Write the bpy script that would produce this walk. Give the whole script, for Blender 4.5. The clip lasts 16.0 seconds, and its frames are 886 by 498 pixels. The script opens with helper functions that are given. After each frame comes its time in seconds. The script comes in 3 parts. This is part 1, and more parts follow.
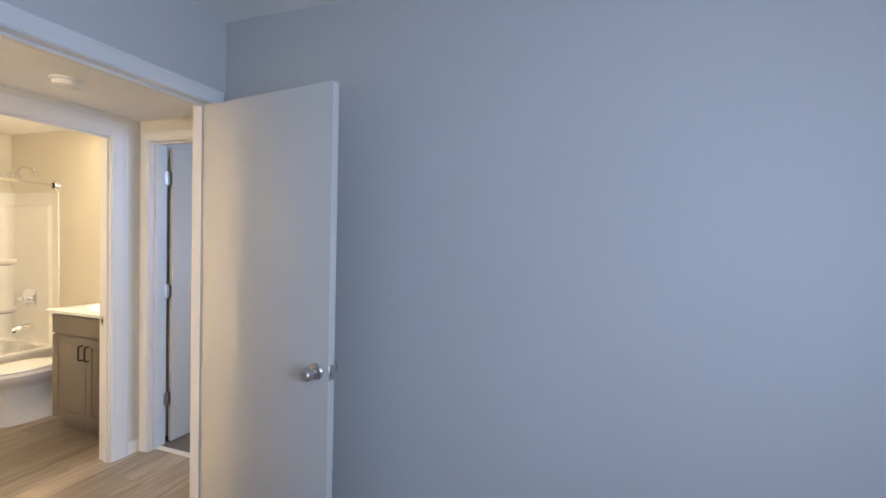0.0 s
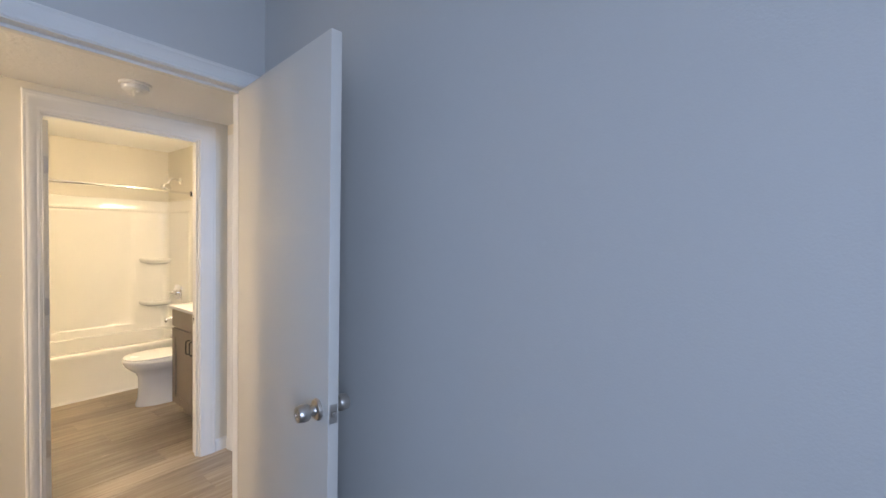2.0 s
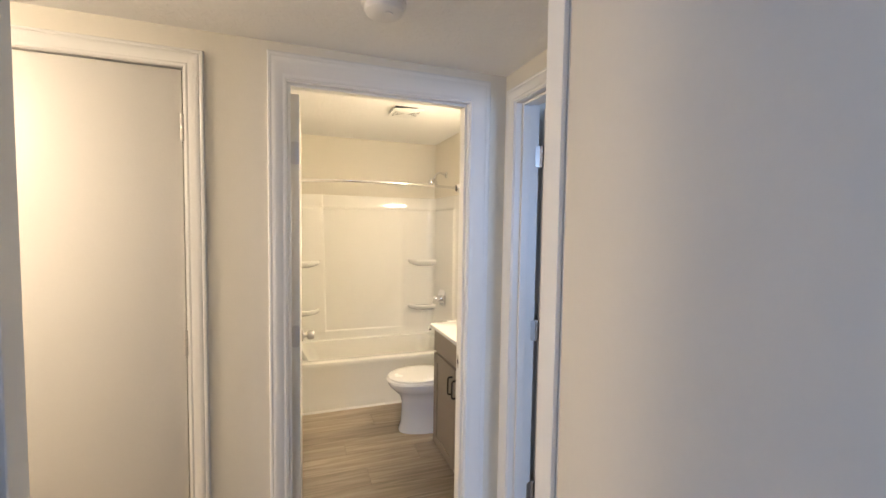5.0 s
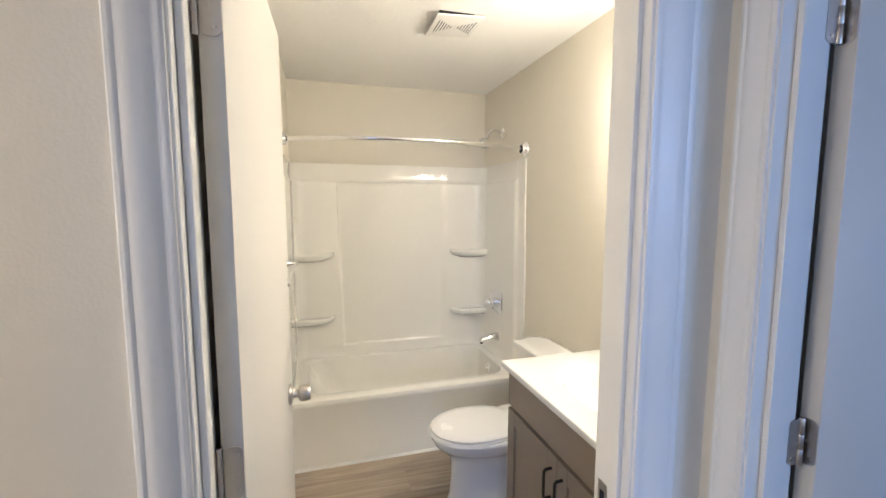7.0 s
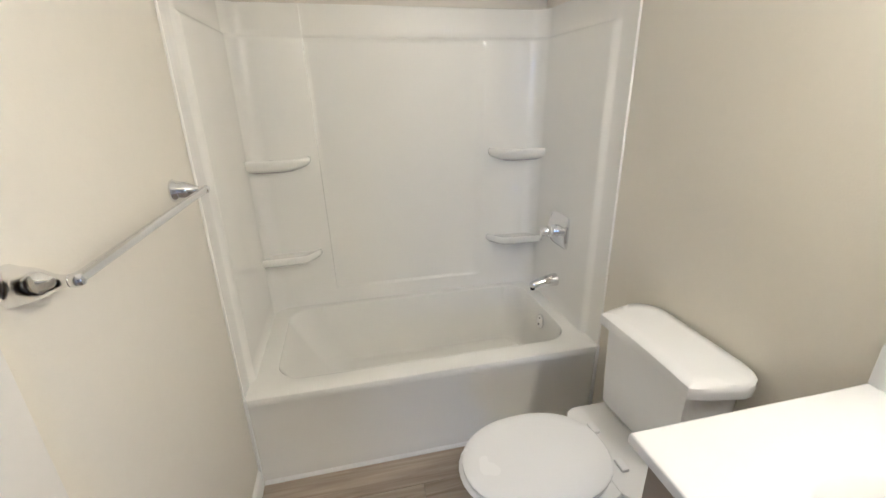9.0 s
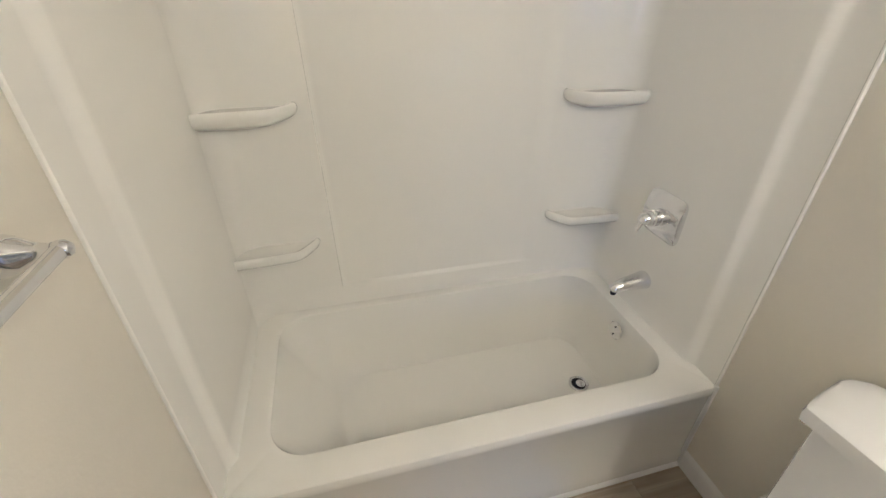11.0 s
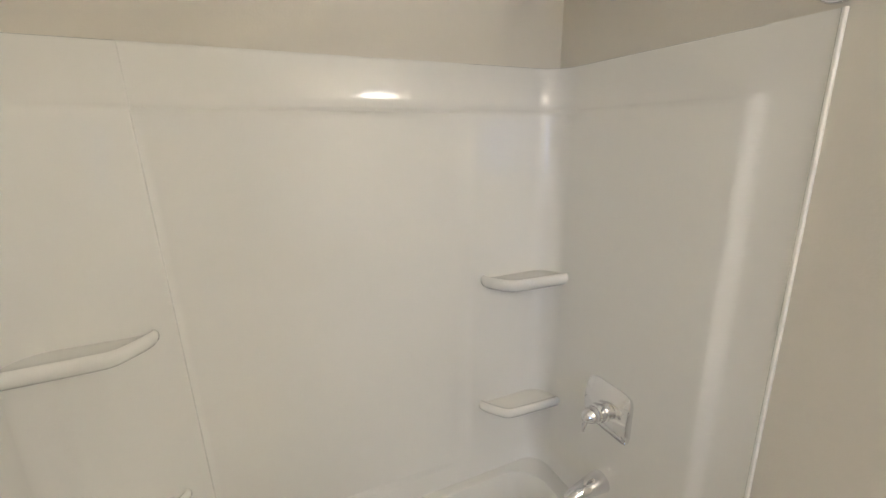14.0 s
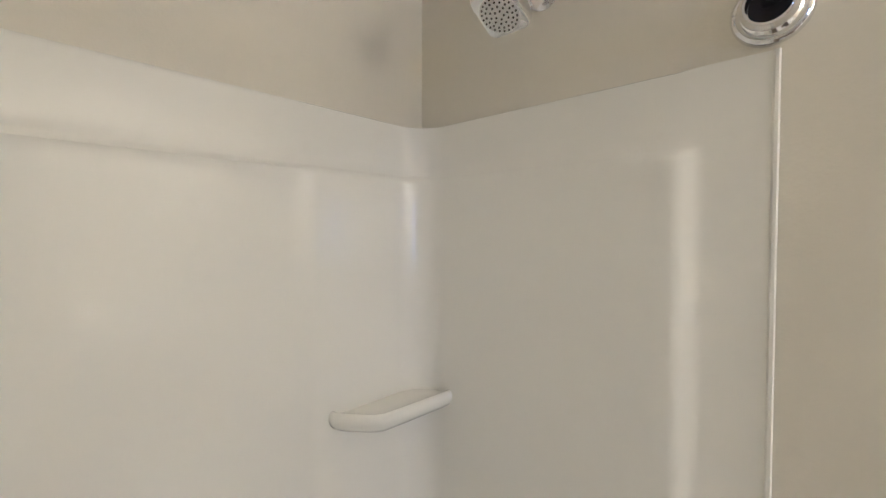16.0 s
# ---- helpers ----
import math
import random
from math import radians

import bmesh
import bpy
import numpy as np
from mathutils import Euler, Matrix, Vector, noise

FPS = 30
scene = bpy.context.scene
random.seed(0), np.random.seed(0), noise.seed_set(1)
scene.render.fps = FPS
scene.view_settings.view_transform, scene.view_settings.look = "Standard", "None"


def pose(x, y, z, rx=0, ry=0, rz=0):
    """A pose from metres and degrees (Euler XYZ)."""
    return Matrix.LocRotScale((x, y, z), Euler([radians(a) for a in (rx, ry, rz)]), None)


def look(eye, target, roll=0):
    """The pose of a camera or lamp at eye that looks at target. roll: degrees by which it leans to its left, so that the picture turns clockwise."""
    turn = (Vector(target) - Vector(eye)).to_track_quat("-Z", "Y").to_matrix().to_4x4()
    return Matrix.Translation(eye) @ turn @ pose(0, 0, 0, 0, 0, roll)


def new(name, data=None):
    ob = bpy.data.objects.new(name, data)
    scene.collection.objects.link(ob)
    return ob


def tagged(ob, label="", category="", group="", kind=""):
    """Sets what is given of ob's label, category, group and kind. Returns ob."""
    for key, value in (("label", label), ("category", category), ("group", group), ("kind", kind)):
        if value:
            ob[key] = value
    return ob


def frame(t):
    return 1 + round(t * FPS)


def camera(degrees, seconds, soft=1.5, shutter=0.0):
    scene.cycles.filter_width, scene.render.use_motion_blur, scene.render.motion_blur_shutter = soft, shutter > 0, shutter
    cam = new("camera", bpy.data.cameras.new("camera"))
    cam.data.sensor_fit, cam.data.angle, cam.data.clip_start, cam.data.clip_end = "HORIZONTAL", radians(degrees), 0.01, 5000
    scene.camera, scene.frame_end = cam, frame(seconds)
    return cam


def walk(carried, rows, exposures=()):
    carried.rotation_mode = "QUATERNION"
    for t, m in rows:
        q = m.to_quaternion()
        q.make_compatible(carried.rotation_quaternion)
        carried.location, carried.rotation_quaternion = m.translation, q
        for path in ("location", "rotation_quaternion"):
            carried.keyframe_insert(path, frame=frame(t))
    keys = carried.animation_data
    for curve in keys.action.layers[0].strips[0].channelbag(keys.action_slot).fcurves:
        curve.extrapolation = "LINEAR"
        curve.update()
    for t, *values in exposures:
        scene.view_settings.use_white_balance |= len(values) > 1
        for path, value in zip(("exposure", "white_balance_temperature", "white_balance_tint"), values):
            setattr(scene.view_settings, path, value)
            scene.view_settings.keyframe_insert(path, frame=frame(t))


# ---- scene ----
cam = camera(93.7, 16.0)
PATH = [
    (0, (2.817, -0.972, 1.452), (2.171, 0.92, 1.401), 1.4),
    (0.5, (2.728, -0.712, 1.423), (1.962, 1.134, 1.369), 1.2),
    (1, (2.694, -0.541, 1.439), (1.806, 1.25, 1.376), 1.0),
    (1.5, (2.747, -0.442, 1.442), (1.708, 1.266, 1.382), 1.1),
    (2, (2.89, -0.367, 1.449), (1.675, 1.221, 1.391), 1.0),
    (2.5, (2.912, -0.312, 1.473), (1.497, 1.099, 1.406), 0.8),
    (3, (2.745, -0.219, 1.476), (1.154, 0.992, 1.406), 0.8),
    (3.5, (2.529, -0.131, 1.467), (0.809, 0.887, 1.396), 0.9),
    (4, (2.255, -0.068, 1.469), (0.443, 0.775, 1.396), 0.9),
    (4.2, (2.146, -0.032, 1.482), (0.305, 0.745, 1.4), 1.3),
    (6.3, (1.021, 0.175, 1.512), (-0.875, 0.795, 1.365), 0.5),
    (6.5, (0.916, 0.188, 1.512), (-0.983, 0.792, 1.346), 0.4),
    (7, (0.669, 0.237, 1.489), (-1.241, 0.792, 1.284), 0.1),
    (7.5, (0.419, 0.325, 1.477), (-1.487, 0.845, 1.162), -0.1),
    (8, (0.164, 0.377, 1.457), (-1.726, 0.86, 1.015), -0.5),
    (8.5, (-0.094, 0.423, 1.441), (-1.954, 0.875, 0.861), -0.8),
    (9, (-0.329, 0.475, 1.432), (-2.154, 0.887, 0.724), -0.9),
    (9.5, (-0.566, 0.45, 1.42), (-2.333, 0.85, 0.575), -0.4),
    (10, (-0.776, 0.43, 1.417), (-2.48, 0.825, 0.449), 0.1),
    (10.2, (-0.852, 0.421, 1.416), (-2.538, 0.814, 0.414), 0.1),
    (12.3, (-1.153, 0.397, 1.492), (-2.76, 0.919, 0.421), -0.9),
    (12.5, (-1.163, 0.407, 1.475), (-2.795, 0.968, 0.464), -0.7),
    (13, (-1.167, 0.42, 1.475), (-2.853, 1.085, 0.621), 0.6),
    (13.5, (-1.193, 0.473, 1.478), (-2.948, 1.212, 0.86), 0.3),
    (14, (-1.28, 0.556, 1.592), (-3.047, 1.353, 1.065), -0.6),
    (14.5, (-1.368, 0.566, 1.635), (-3.106, 1.477, 1.252), 0.1),
    (15, (-1.463, 0.545, 1.635), (-3.125, 1.62, 1.399), -0.2),
    (15.5, (-1.52, 0.619, 1.588), (-3.09, 1.851, 1.455), 0.2),
    (16, (-1.629, 0.727, 1.539), (-2.994, 2.186, 1.447), 0.3),
]

EXPOSURES = [(0, 0.58, 6600, 12), (3.0, 0.52, 6600, 12), (4.2, 0.45, 6500, 12), (6.3, 0.32, 5550, 12), (7.0, 0.26, 5250, 12), (7.7, 0.08, 4850, 11), (8.2, 0.03, 4800, 11), (9.5, 0.04, 4980, 12), (10.2, 0.0, 5030, 12), (12.3, -0.08, 5050, 12), (16, -0.18, 5050, 12)]
walk(cam, [(t, look(eye, target, roll)) for t, eye, target, roll in PATH], EXPOSURES)

# ---- plan, metres ----
YL, YR = 0.03, 1.46            # bathroom side walls
XB = -2.39                     # bathroom back wall
XI, XH = -0.045, 0.05           # bathroom and hall faces of the wall between them
XT = -1.665                    # front of the tub
WT = 0.11                      # wall thickness
XBED = 1.134                   # bedroom face of the wall with the bedroom door
YBIG = 0.617                   # bedroom wall behind its door
YEND = 0.965                   # hall end wall
ZB, ZH, ZR = 2.335, 2.165, 2.475   # ceilings: bathroom, hall, bedrooms
HEAD = 2.03

# ---- world and light ----
world = bpy.data.worlds.new("world")
scene.world = world
world.use_nodes = True
wn = world.node_tree.nodes
sky = wn.new("ShaderNodeTexSky")
sky.sky_type, sky.sun_disc, sky.sun_elevation, sky.sun_rotation = "NISHITA", False, radians(40), radians(200)
world.node_tree.links.new(sky.outputs[0], wn["Background"].inputs[0])
wn["Background"].inputs[1].default_value = 0.1

DAY = (0.45, 0.625, 1.0)
SKYLIGHT = (0.42, 0.60, 1.0)
BOUNCE = (0.62, 0.74, 1.0)
WARM = (1.0, 0.80, 0.545)
WARM_HALL = (1.0, 0.79, 0.57)
SHADE_POWER, HALL_POWER = 43.0, 104.0


def area_lamp(name, place, target, w, h, watts, colour):
    d = bpy.data.lights.new(name, "AREA")
    d.shape, d.size, d.size_y, d.energy, d.color = "RECTANGLE", w, h, watts, colour
    ob = new(name, d)
    ob.matrix_world = look(place, target)
    return ob


area_lamp("bedroom_sky_light", (4.33, -1.35, 1.8), (1.0, -1.35, 0.2), 1.5, 0.58, 20, SKYLIGHT)
area_lamp("bedroom_ground_bounce", (4.33, -1.35, 1.2), (1.0, -1.35, 2.3), 1.5, 0.58, 18, BOUNCE)
area_lamp("second_room_window_light", (3.33, 2.6, 1.5), (0.0, 2.6, 1.25), 1.3, 1.2, 33, DAY)

# ---- materials ----


def material(name, colour, rough=0.5, metal=0.0, vary=0.06, scale=3.0, bump=0.0, bump_scale=200.0, coat=0.0, fine=0.03, rough_vary=0.08):
    m = bpy.data.materials.new(name)
    m.use_nodes = True
    t = m.node_tree
    n, l = t.nodes, t.links
    b = n["Principled BSDF"]
    b.inputs["Metallic"].default_value = metal
    b.inputs["Coat Weight"].default_value = coat
    b.inputs["Coat Roughness"].default_value = 0.05
    co = n.new("ShaderNodeTexCoord")
    big, small = n.new("ShaderNodeTexNoise"), n.new("ShaderNodeTexNoise")
    big.inputs["Scale"].default_value, big.inputs["Detail"].default_value = scale, 4
    small.inputs["Scale"].default_value, small.inputs["Detail"].default_value = scale * 40, 3
    for x in (big, small):
        l.new(co.outputs["Object"], x.inputs["Vector"])
    mix = n.new("ShaderNodeMix")
    mix.data_type = "RGBA"
    mix.inputs["A"].default_value = (*[c * (1 - vary) for c in colour], 1)
    mix.inputs["B"].default_value = (*[min(1, c * (1 + vary)) for c in colour], 1)
    l.new(big.outputs["Fac"], mix.inputs["Factor"])
    mix2 = n.new("ShaderNodeMix")
    mix2.data_type, mix2.blend_type = "RGBA", "MULTIPLY"
    mix2.inputs["Factor"].default_value = 1.0
    ramp = n.new("ShaderNodeMapRange")
    ramp.inputs["To Min"].default_value, ramp.inputs["To Max"].default_value = 1 - fine, 1 + fine
    l.new(small.outputs["Fac"], ramp.inputs["Value"])
    l.new(mix.outputs["Result"], mix2.inputs["A"])
    l.new(ramp.outputs["Result"], mix2.inputs["B"])
    l.new(mix2.outputs["Result"], b.inputs["Base Color"])
    rr = n.new("ShaderNodeMapRange")
    rr.inputs["To Min"].default_value, rr.inputs["To Max"].default_value = max(0.02, rough - rough_vary), min(1, rough + rough_vary)
    l.new(big.outputs["Fac"], rr.inputs["Value"])
    l.new(rr.outputs["Result"], b.inputs["Roughness"])
    if bump:
        bn, bm_ = n.new("ShaderNodeTexNoise"), n.new("ShaderNodeBump")
        bn.inputs["Scale"].default_value, bn.inputs["Detail"].default_value = bump_scale, 3
        l.new(co.outputs["Object"], bn.inputs["Vector"])
        bm_.inputs["Strength"].default_value, bm_.inputs["Distance"].default_value = bump, 0.004
        l.new(bn.outputs["Fac"], bm_.inputs["Height"])
        l.new(bm_.outputs["Normal"], b.inputs["Normal"])
    return m


def knockdown(name, colour):
    m = material(name, colour, 0.85, vary=0.03, fine=0.02)
    t = m.node_tree
    n, l = t.nodes, t.links
    co, v, nz, mr, bp = (n.new(k) for k in ("ShaderNodeTexCoord", "ShaderNodeTexNoise", "ShaderNodeTexNoise", "ShaderNodeMapRange", "ShaderNodeBump"))
    v.inputs["Scale"].default_value, v.inputs["Detail"].default_value = 42, 5
    v.inputs["Distortion"].default_value = 0.7
    l.new(co.outputs["Object"], v.inputs["Vector"])
    mr.inputs["From Min"].default_value, mr.inputs["From Max"].default_value = 0.45, 0.6
    l.new(v.outputs["Fac"], mr.inputs["Value"])
    l.new(mr.outputs["Result"], bp.inputs["Height"])
    bp.inputs["Strength"].default_value, bp.inputs["Distance"].default_value = 0.26, 0.005
    l.new(bp.outputs["Normal"], n["Principled BSDF"].inputs["Normal"])
    return m


def plank_material():
    m = bpy.data.materials.new("vinyl_plank")
    m.use_nodes = True
    t = m.node_tree
    n, l = t.nodes, t.links
    b = n["Principled BSDF"]
    co, oi, mp, ns, ns2, add, cr, hs, bp = (n.new("ShaderNode" + k) for k in ("TexCoord", "ObjectInfo", "Mapping", "TexNoise", "TexNoise", "VectorMath", "ValToRGB", "HueSaturation", "Bump"))
    sc = n.new("ShaderNodeVectorMath")
    sc.operation = "SCALE"
    comb = n.new("ShaderNodeCombineXYZ")
    for i in range(3):
        l.new(oi.outputs["Random"], comb.inputs[i])
    l.new(comb.outputs[0], sc.inputs[0])
    sc.inputs["Scale"].default_value = 37.0
    l.new(co.outputs["Object"], add.inputs[0])
    l.new(sc.outputs[0], add.inputs[1])
    l.new(add.outputs[0], mp.inputs["Vector"])
    mp.inputs["Scale"].default_value = (20, 1.1, 1)
    ns.inputs["Scale"].default_value, ns.inputs["Detail"].default_value, ns.inputs["Distortion"].default_value = 1.6, 7, 1.2
    l.new(mp.outputs[0], ns.inputs["Vector"])
    cr.color_ramp.elements[0].position, cr.color_ramp.elements[0].color = 0.3, (0.27, 0.22, 0.165, 1)
    cr.color_ramp.elements[1].position, cr.color_ramp.elements[1].color = 0.75, (0.49, 0.415, 0.325, 1)
    l.new(ns.outputs["Fac"], cr.inputs[0])
    mr = n.new("ShaderNodeMapRange")
    mr.inputs["To Min"].default_value, mr.inputs["To Max"].default_value = 0.82, 1.15
    l.new(oi.outputs["Random"], mr.inputs["Value"])
    l.new(mr.outputs["Result"], hs.inputs["Value"])
    l.new(cr.outputs[0], hs.inputs["Color"])
    l.new(hs.outputs[0], b.inputs["Base Color"])
    b.inputs["Roughness"].default_value = 0.42
    ns2.inputs["Scale"].default_value = 3.0
    l.new(mp.outputs[0], ns2.inputs["Vector"])
    l.new(ns2.outputs["Fac"], bp.inputs["Height"])
    bp.inputs["Strength"].default_value, bp.inputs["Distance"].default_value = 0.15, 0.002
    l.new(bp.outputs["Normal"], b.inputs["Normal"])
    return m


def carpet_material():
    m = material("carpet", (0.2, 0.175, 0.15), 0.95, vary=0.2, scale=6, bump=1.0, bump_scale=260, fine=0.5)
    return m


def glow(name, colour, strength):
    m = bpy.data.materials.new(name)
    m.use_nodes = True
    b = m.node_tree.nodes["Principled BSDF"]
    b.inputs["Base Color"].default_value = (0.8, 0.8, 0.8, 1)
    b.inputs["Roughness"].default_value = 0.3
    b.inputs["Emission Color"].default_value = (*colour, 1)
    b.inputs["Emission Strength"].default_value = strength
    return m


PAINT = material("wall_paint", (0.75, 0.71, 0.61), 0.62, vary=0.03, scale=1.3, bump=0.12, bump_scale=180, fine=0.015)
# Wall paint again, colour darkened and greyed to imitate weaker bounced light in the bedroom.
DIMMED_PAINT = material("wall_paint_dimmed", (0.555, 0.555, 0.535), 0.62, vary=0.03, scale=1.3, bump=0.12, bump_scale=180, fine=0.015)
TRIM = material("trim_paint", (0.78, 0.77, 0.73), 0.33, vary=0.03, scale=4, bump=0.05, bump_scale=90, fine=0.015)
DOORP = material("door_paint", (0.67, 0.645, 0.59), 0.48, vary=0.03, scale=2, bump=0.06, bump_scale=120, fine=0.015)
CEIL = knockdown("ceiling_texture", (0.88, 0.87, 0.84))
ACRYL = material("acrylic", (0.89, 0.875, 0.815), 0.12, vary=0.015, scale=1.5, bump=0.05, bump_scale=9, fine=0.006, coat=0.5, rough_vary=0.035)
PORC = material("porcelain", (0.86, 0.86, 0.85), 0.09, vary=0.01, scale=2, fine=0.004, coat=0.5, rough_vary=0.03)
SEATM = material("seat_plastic", (0.86, 0.86, 0.86), 0.24, vary=0.01, scale=2, fine=0.004)
MARBLE = material("cultured_marble", (0.80, 0.80, 0.79), 0.18, vary=0.015, scale=3, fine=0.006, coat=0.3)
CHROME = material("chrome", (0.82, 0.82, 0.83), 0.07, 1.0, vary=0.02, fine=0.01, rough_vary=0.03)
NICKEL = material("satin_nickel", (0.56, 0.53, 0.49), 0.32, 1.0, vary=0.05, fine=0.04)
BLACK = material("dark_bronze", (0.03, 0.028, 0.026), 0.4, 0.6)
# Near-black that paints the shade inside holes and gaps; also the dark overflow screws.
DARK = material("hole_shade_and_dark_screw", (0.012, 0.012, 0.02), 0.7)
CAB = material("cabinet_taupe", (0.245, 0.205, 0.165), 0.45, vary=0.06, scale=5, bump=0.05, bump_scale=150, fine=0.04)
PLASTIC = material("white_plastic", (0.8, 0.79, 0.76), 0.4, vary=0.02, scale=8)
PLANK = plank_material()
CARPET = carpet_material()
GLOW = glow("lit_shade_glass", WARM, SHADE_POWER)
GLOWH = glow("lit_hall_glass", WARM_HALL, HALL_POWER)
MIRROR = material("mirror_silver", (0.9, 0.9, 0.9), 0.02, 1.0, vary=0.0, fine=0.0, rough_vary=0.0)
CAULK = material("caulk", (0.82, 0.81, 0.78), 0.4, vary=0.02, scale=20)
GLASS = bpy.data.materials.new("window_glass")
GLASS.use_nodes = True
GLASS.node_tree.nodes["Principled BSDF"].inputs["Transmission Weight"].default_value = 1.0
GLASS.node_tree.nodes["Principled BSDF"].inputs["Roughness"].default_value = 0.0

# ---- mesh helpers ----


def link_mesh(name, bm, mat, parent=None, label="", sharp=38):
    me = bpy.data.meshes.new(name)
    bmesh.ops.recalc_face_normals(bm, faces=bm.faces)
    bm.to_mesh(me)
    bm.free()
    me.materials.append(mat)
    me.shade_smooth()
    me.set_sharp_from_angle(angle=radians(sharp))
    ob = new(name, me)
    if parent is not None:
        ob.parent = parent
    if label:
        ob["label"] = label
    return ob


def part(name, bm, mat, parent, label="", sharp=38):
    return link_mesh(name, bm, mat, parent, label, sharp)


def structure(name, bm, mat, label, category):
    return tagged(link_mesh(name, bm, mat), label, category, kind="structure")


def thing(name, label, category, m=None, group=""):
    ob = new(name)
    ob.empty_display_size = 0.1
    if m is not None:
        ob.matrix_basis = m
    return tagged(ob, label, category, group)


def box(x0, x1, y0, y1, z0, z1, bevel=0.0, seg=2, bm=None):
    bm = bm or bmesh.new()
    r = bmesh.ops.create_cube(bm, size=1.0)
    for v in r["verts"]:
        v.co = Vector(((x0 + x1) / 2 + v.co.x * (x1 - x0), (y0 + y1) / 2 + v.co.y * (y1 - y0), (z0 + z1) / 2 + v.co.z * (z1 - z0)))
    if bevel:
        es = list({e for v in r["verts"] for e in v.link_edges})
        bmesh.ops.bevel(bm, geom=es, offset=bevel, segments=seg, affect="EDGES", profile=0.5)
    return bm


def loft(rings, bm=None, close=True, cap0=False, cap1=False):
    bm = bm or bmesh.new()
    vs = [[bm.verts.new(p) for p in r] for r in rings]
    for a, b in zip(vs, vs[1:]):
        n = len(a)
        for i in range(n if close else n - 1):
            j = (i + 1) % n
            bm.faces.new((a[i], a[j], b[j], b[i]))
    if cap0:
        bm.faces.new(vs[0])
    if cap1:
        bm.faces.new(vs[-1])
    return bm


def lathe(profile, m=Matrix(), n=24, bm=None):
    """profile: (radius, height) along z; m places it."""
    rings = [[m @ Vector((r * math.cos(2 * math.pi * i / n), r * math.sin(2 * math.pi * i / n), h)) for i in range(n)] for r, h in profile]
    return loft(rings, bm, cap0=True, cap1=True)


def tube(points, radii, n=14, bm=None, flat=1.0):
    pts = [Vector(p) for p in points]
    rings, up = [], None
    for i, p in enumerate(pts):
        d = (pts[min(i + 1, len(pts) - 1)] - pts[max(i - 1, 0)]).normalized()
        if up is None:
            up = Vector((0, 0, 1)) if abs(d.z) < 0.9 else Vector((1, 0, 0))
        side = d.cross(up).normalized()
        up = side.cross(d).normalized()
        r = radii[i] if isinstance(radii, (list, tuple)) else radii
        rings.append([p + side * (r * math.cos(2 * math.pi * k / n)) + up * (r * flat * math.sin(2 * math.pi * k / n)) for k in range(n)])
    return loft(rings, bm, cap0=True, cap1=True)


def bezier(a, b, c, d, n=12):
    a, b, c, d = map(Vector, (a, b, c, d))
    return [a * (1 - t) ** 3 + b * 3 * t * (1 - t) ** 2 + c * 3 * t * t * (1 - t) + d * t ** 3 for t in (i / n for i in range(n + 1))]


def round_rect(x0, x1, y0, y1, r, z, n=8):
    out = []
    for cx, cy, a0 in ((x1 - r, y1 - r, 0), (x0 + r, y1 - r, 90), (x0 + r, y0 + r, 180), (x1 - r, y0 + r, 270)):
        for k in range(n + 1):
            a = radians(a0 + 90 * k / n)
            out.append(Vector((cx + r * math.cos(a), cy + r * math.sin(a), z)))
    return out


def along(axis, plane, a, d, z):
    """A place on a wall: axis x means the wall's face is x = plane; a runs along it, d is proud of it."""
    return Vector((plane + d, a, z)) if axis == "x" else Vector((a, plane + d, z))


# ---- walls, floors, ceilings ----
T = WT
JR = 0.788
CA, CB = -1.0, -0.275
bm = box(XI, XH, -2.4, CA - 0.02, 0, 2.6)
box(XI, XH, CB + 0.02, 0.06 - 0.02, 0, 2.6, bm=bm)
box(XI, XH, CA - 0.02, CB + 0.02, HEAD + 0.02, 2.6, bm=bm)
box(XI, XH, JR + 0.02, YEND + T, 0, 2.6, bm=bm)
box(XI, XH, 0.04, JR + 0.02, HEAD + 0.02, 2.6, bm=bm)
structure("wall_hall_west", bm, PAINT, "painted greige drywall between hall and bathroom", "wall")
structure("wall_bath_south", box(XB - T, XI, YL - T, YL, 0, 2.6), PAINT, "greige painted bathroom side wall", "wall")
structure("wall_bath_back", box(XB - T, XB, YL, YR + T, 0, 2.6), PAINT, "greige painted wall above the tub", "wall")
structure("wall_bath_north", box(XB, XI, YR, YR + T, 0, 2.6), PAINT, "greige painted wall behind vanity and toilet", "wall")
D2A, D2B = 0.142, 0.90
bm = box(XH, D2A - 0.02, YEND, YEND + T, 0, 2.6)
box(D2B + 0.02, XBED, YEND, YEND + T, 0, 2.6, bm=bm)
box(D2A - 0.02, D2B + 0.02, YEND, YEND + T, HEAD + 0.02, 2.6, bm=bm)
structure("wall_hall_north", bm, PAINT, "painted wall at the hall end with a doorway", "wall")
BA, BB = -0.255, 0.533
bm = box(XBED - T, XBED, -3.2, BA - 0.02, 0, 2.6)
box(XBED - T, XBED, BB + 0.02, YEND, 0, 2.6, bm=bm)
box(XBED - T, XBED, BA - 0.02, BB + 0.02, HEAD + 0.05, 2.6, bm=bm)
structure("wall_bedroom_west", bm, DIMMED_PAINT, "painted bedroom wall with the doorway to the hall", "wall")
structure("wall_bedroom_north", box(XBED, 4.5, YBIG, YBIG + T, 0, 2.6), DIMMED_PAINT, "large plain painted bedroom wall", "wall")
structure("wall_bedroom_south", box(XBED - T, 4.5, -3.3, -3.2, 0, 2.6), DIMMED_PAINT, "plain painted bedroom wall", "wall")
bm = box(4.4, 4.5, -3.2, -2.15, 0, 2.6)
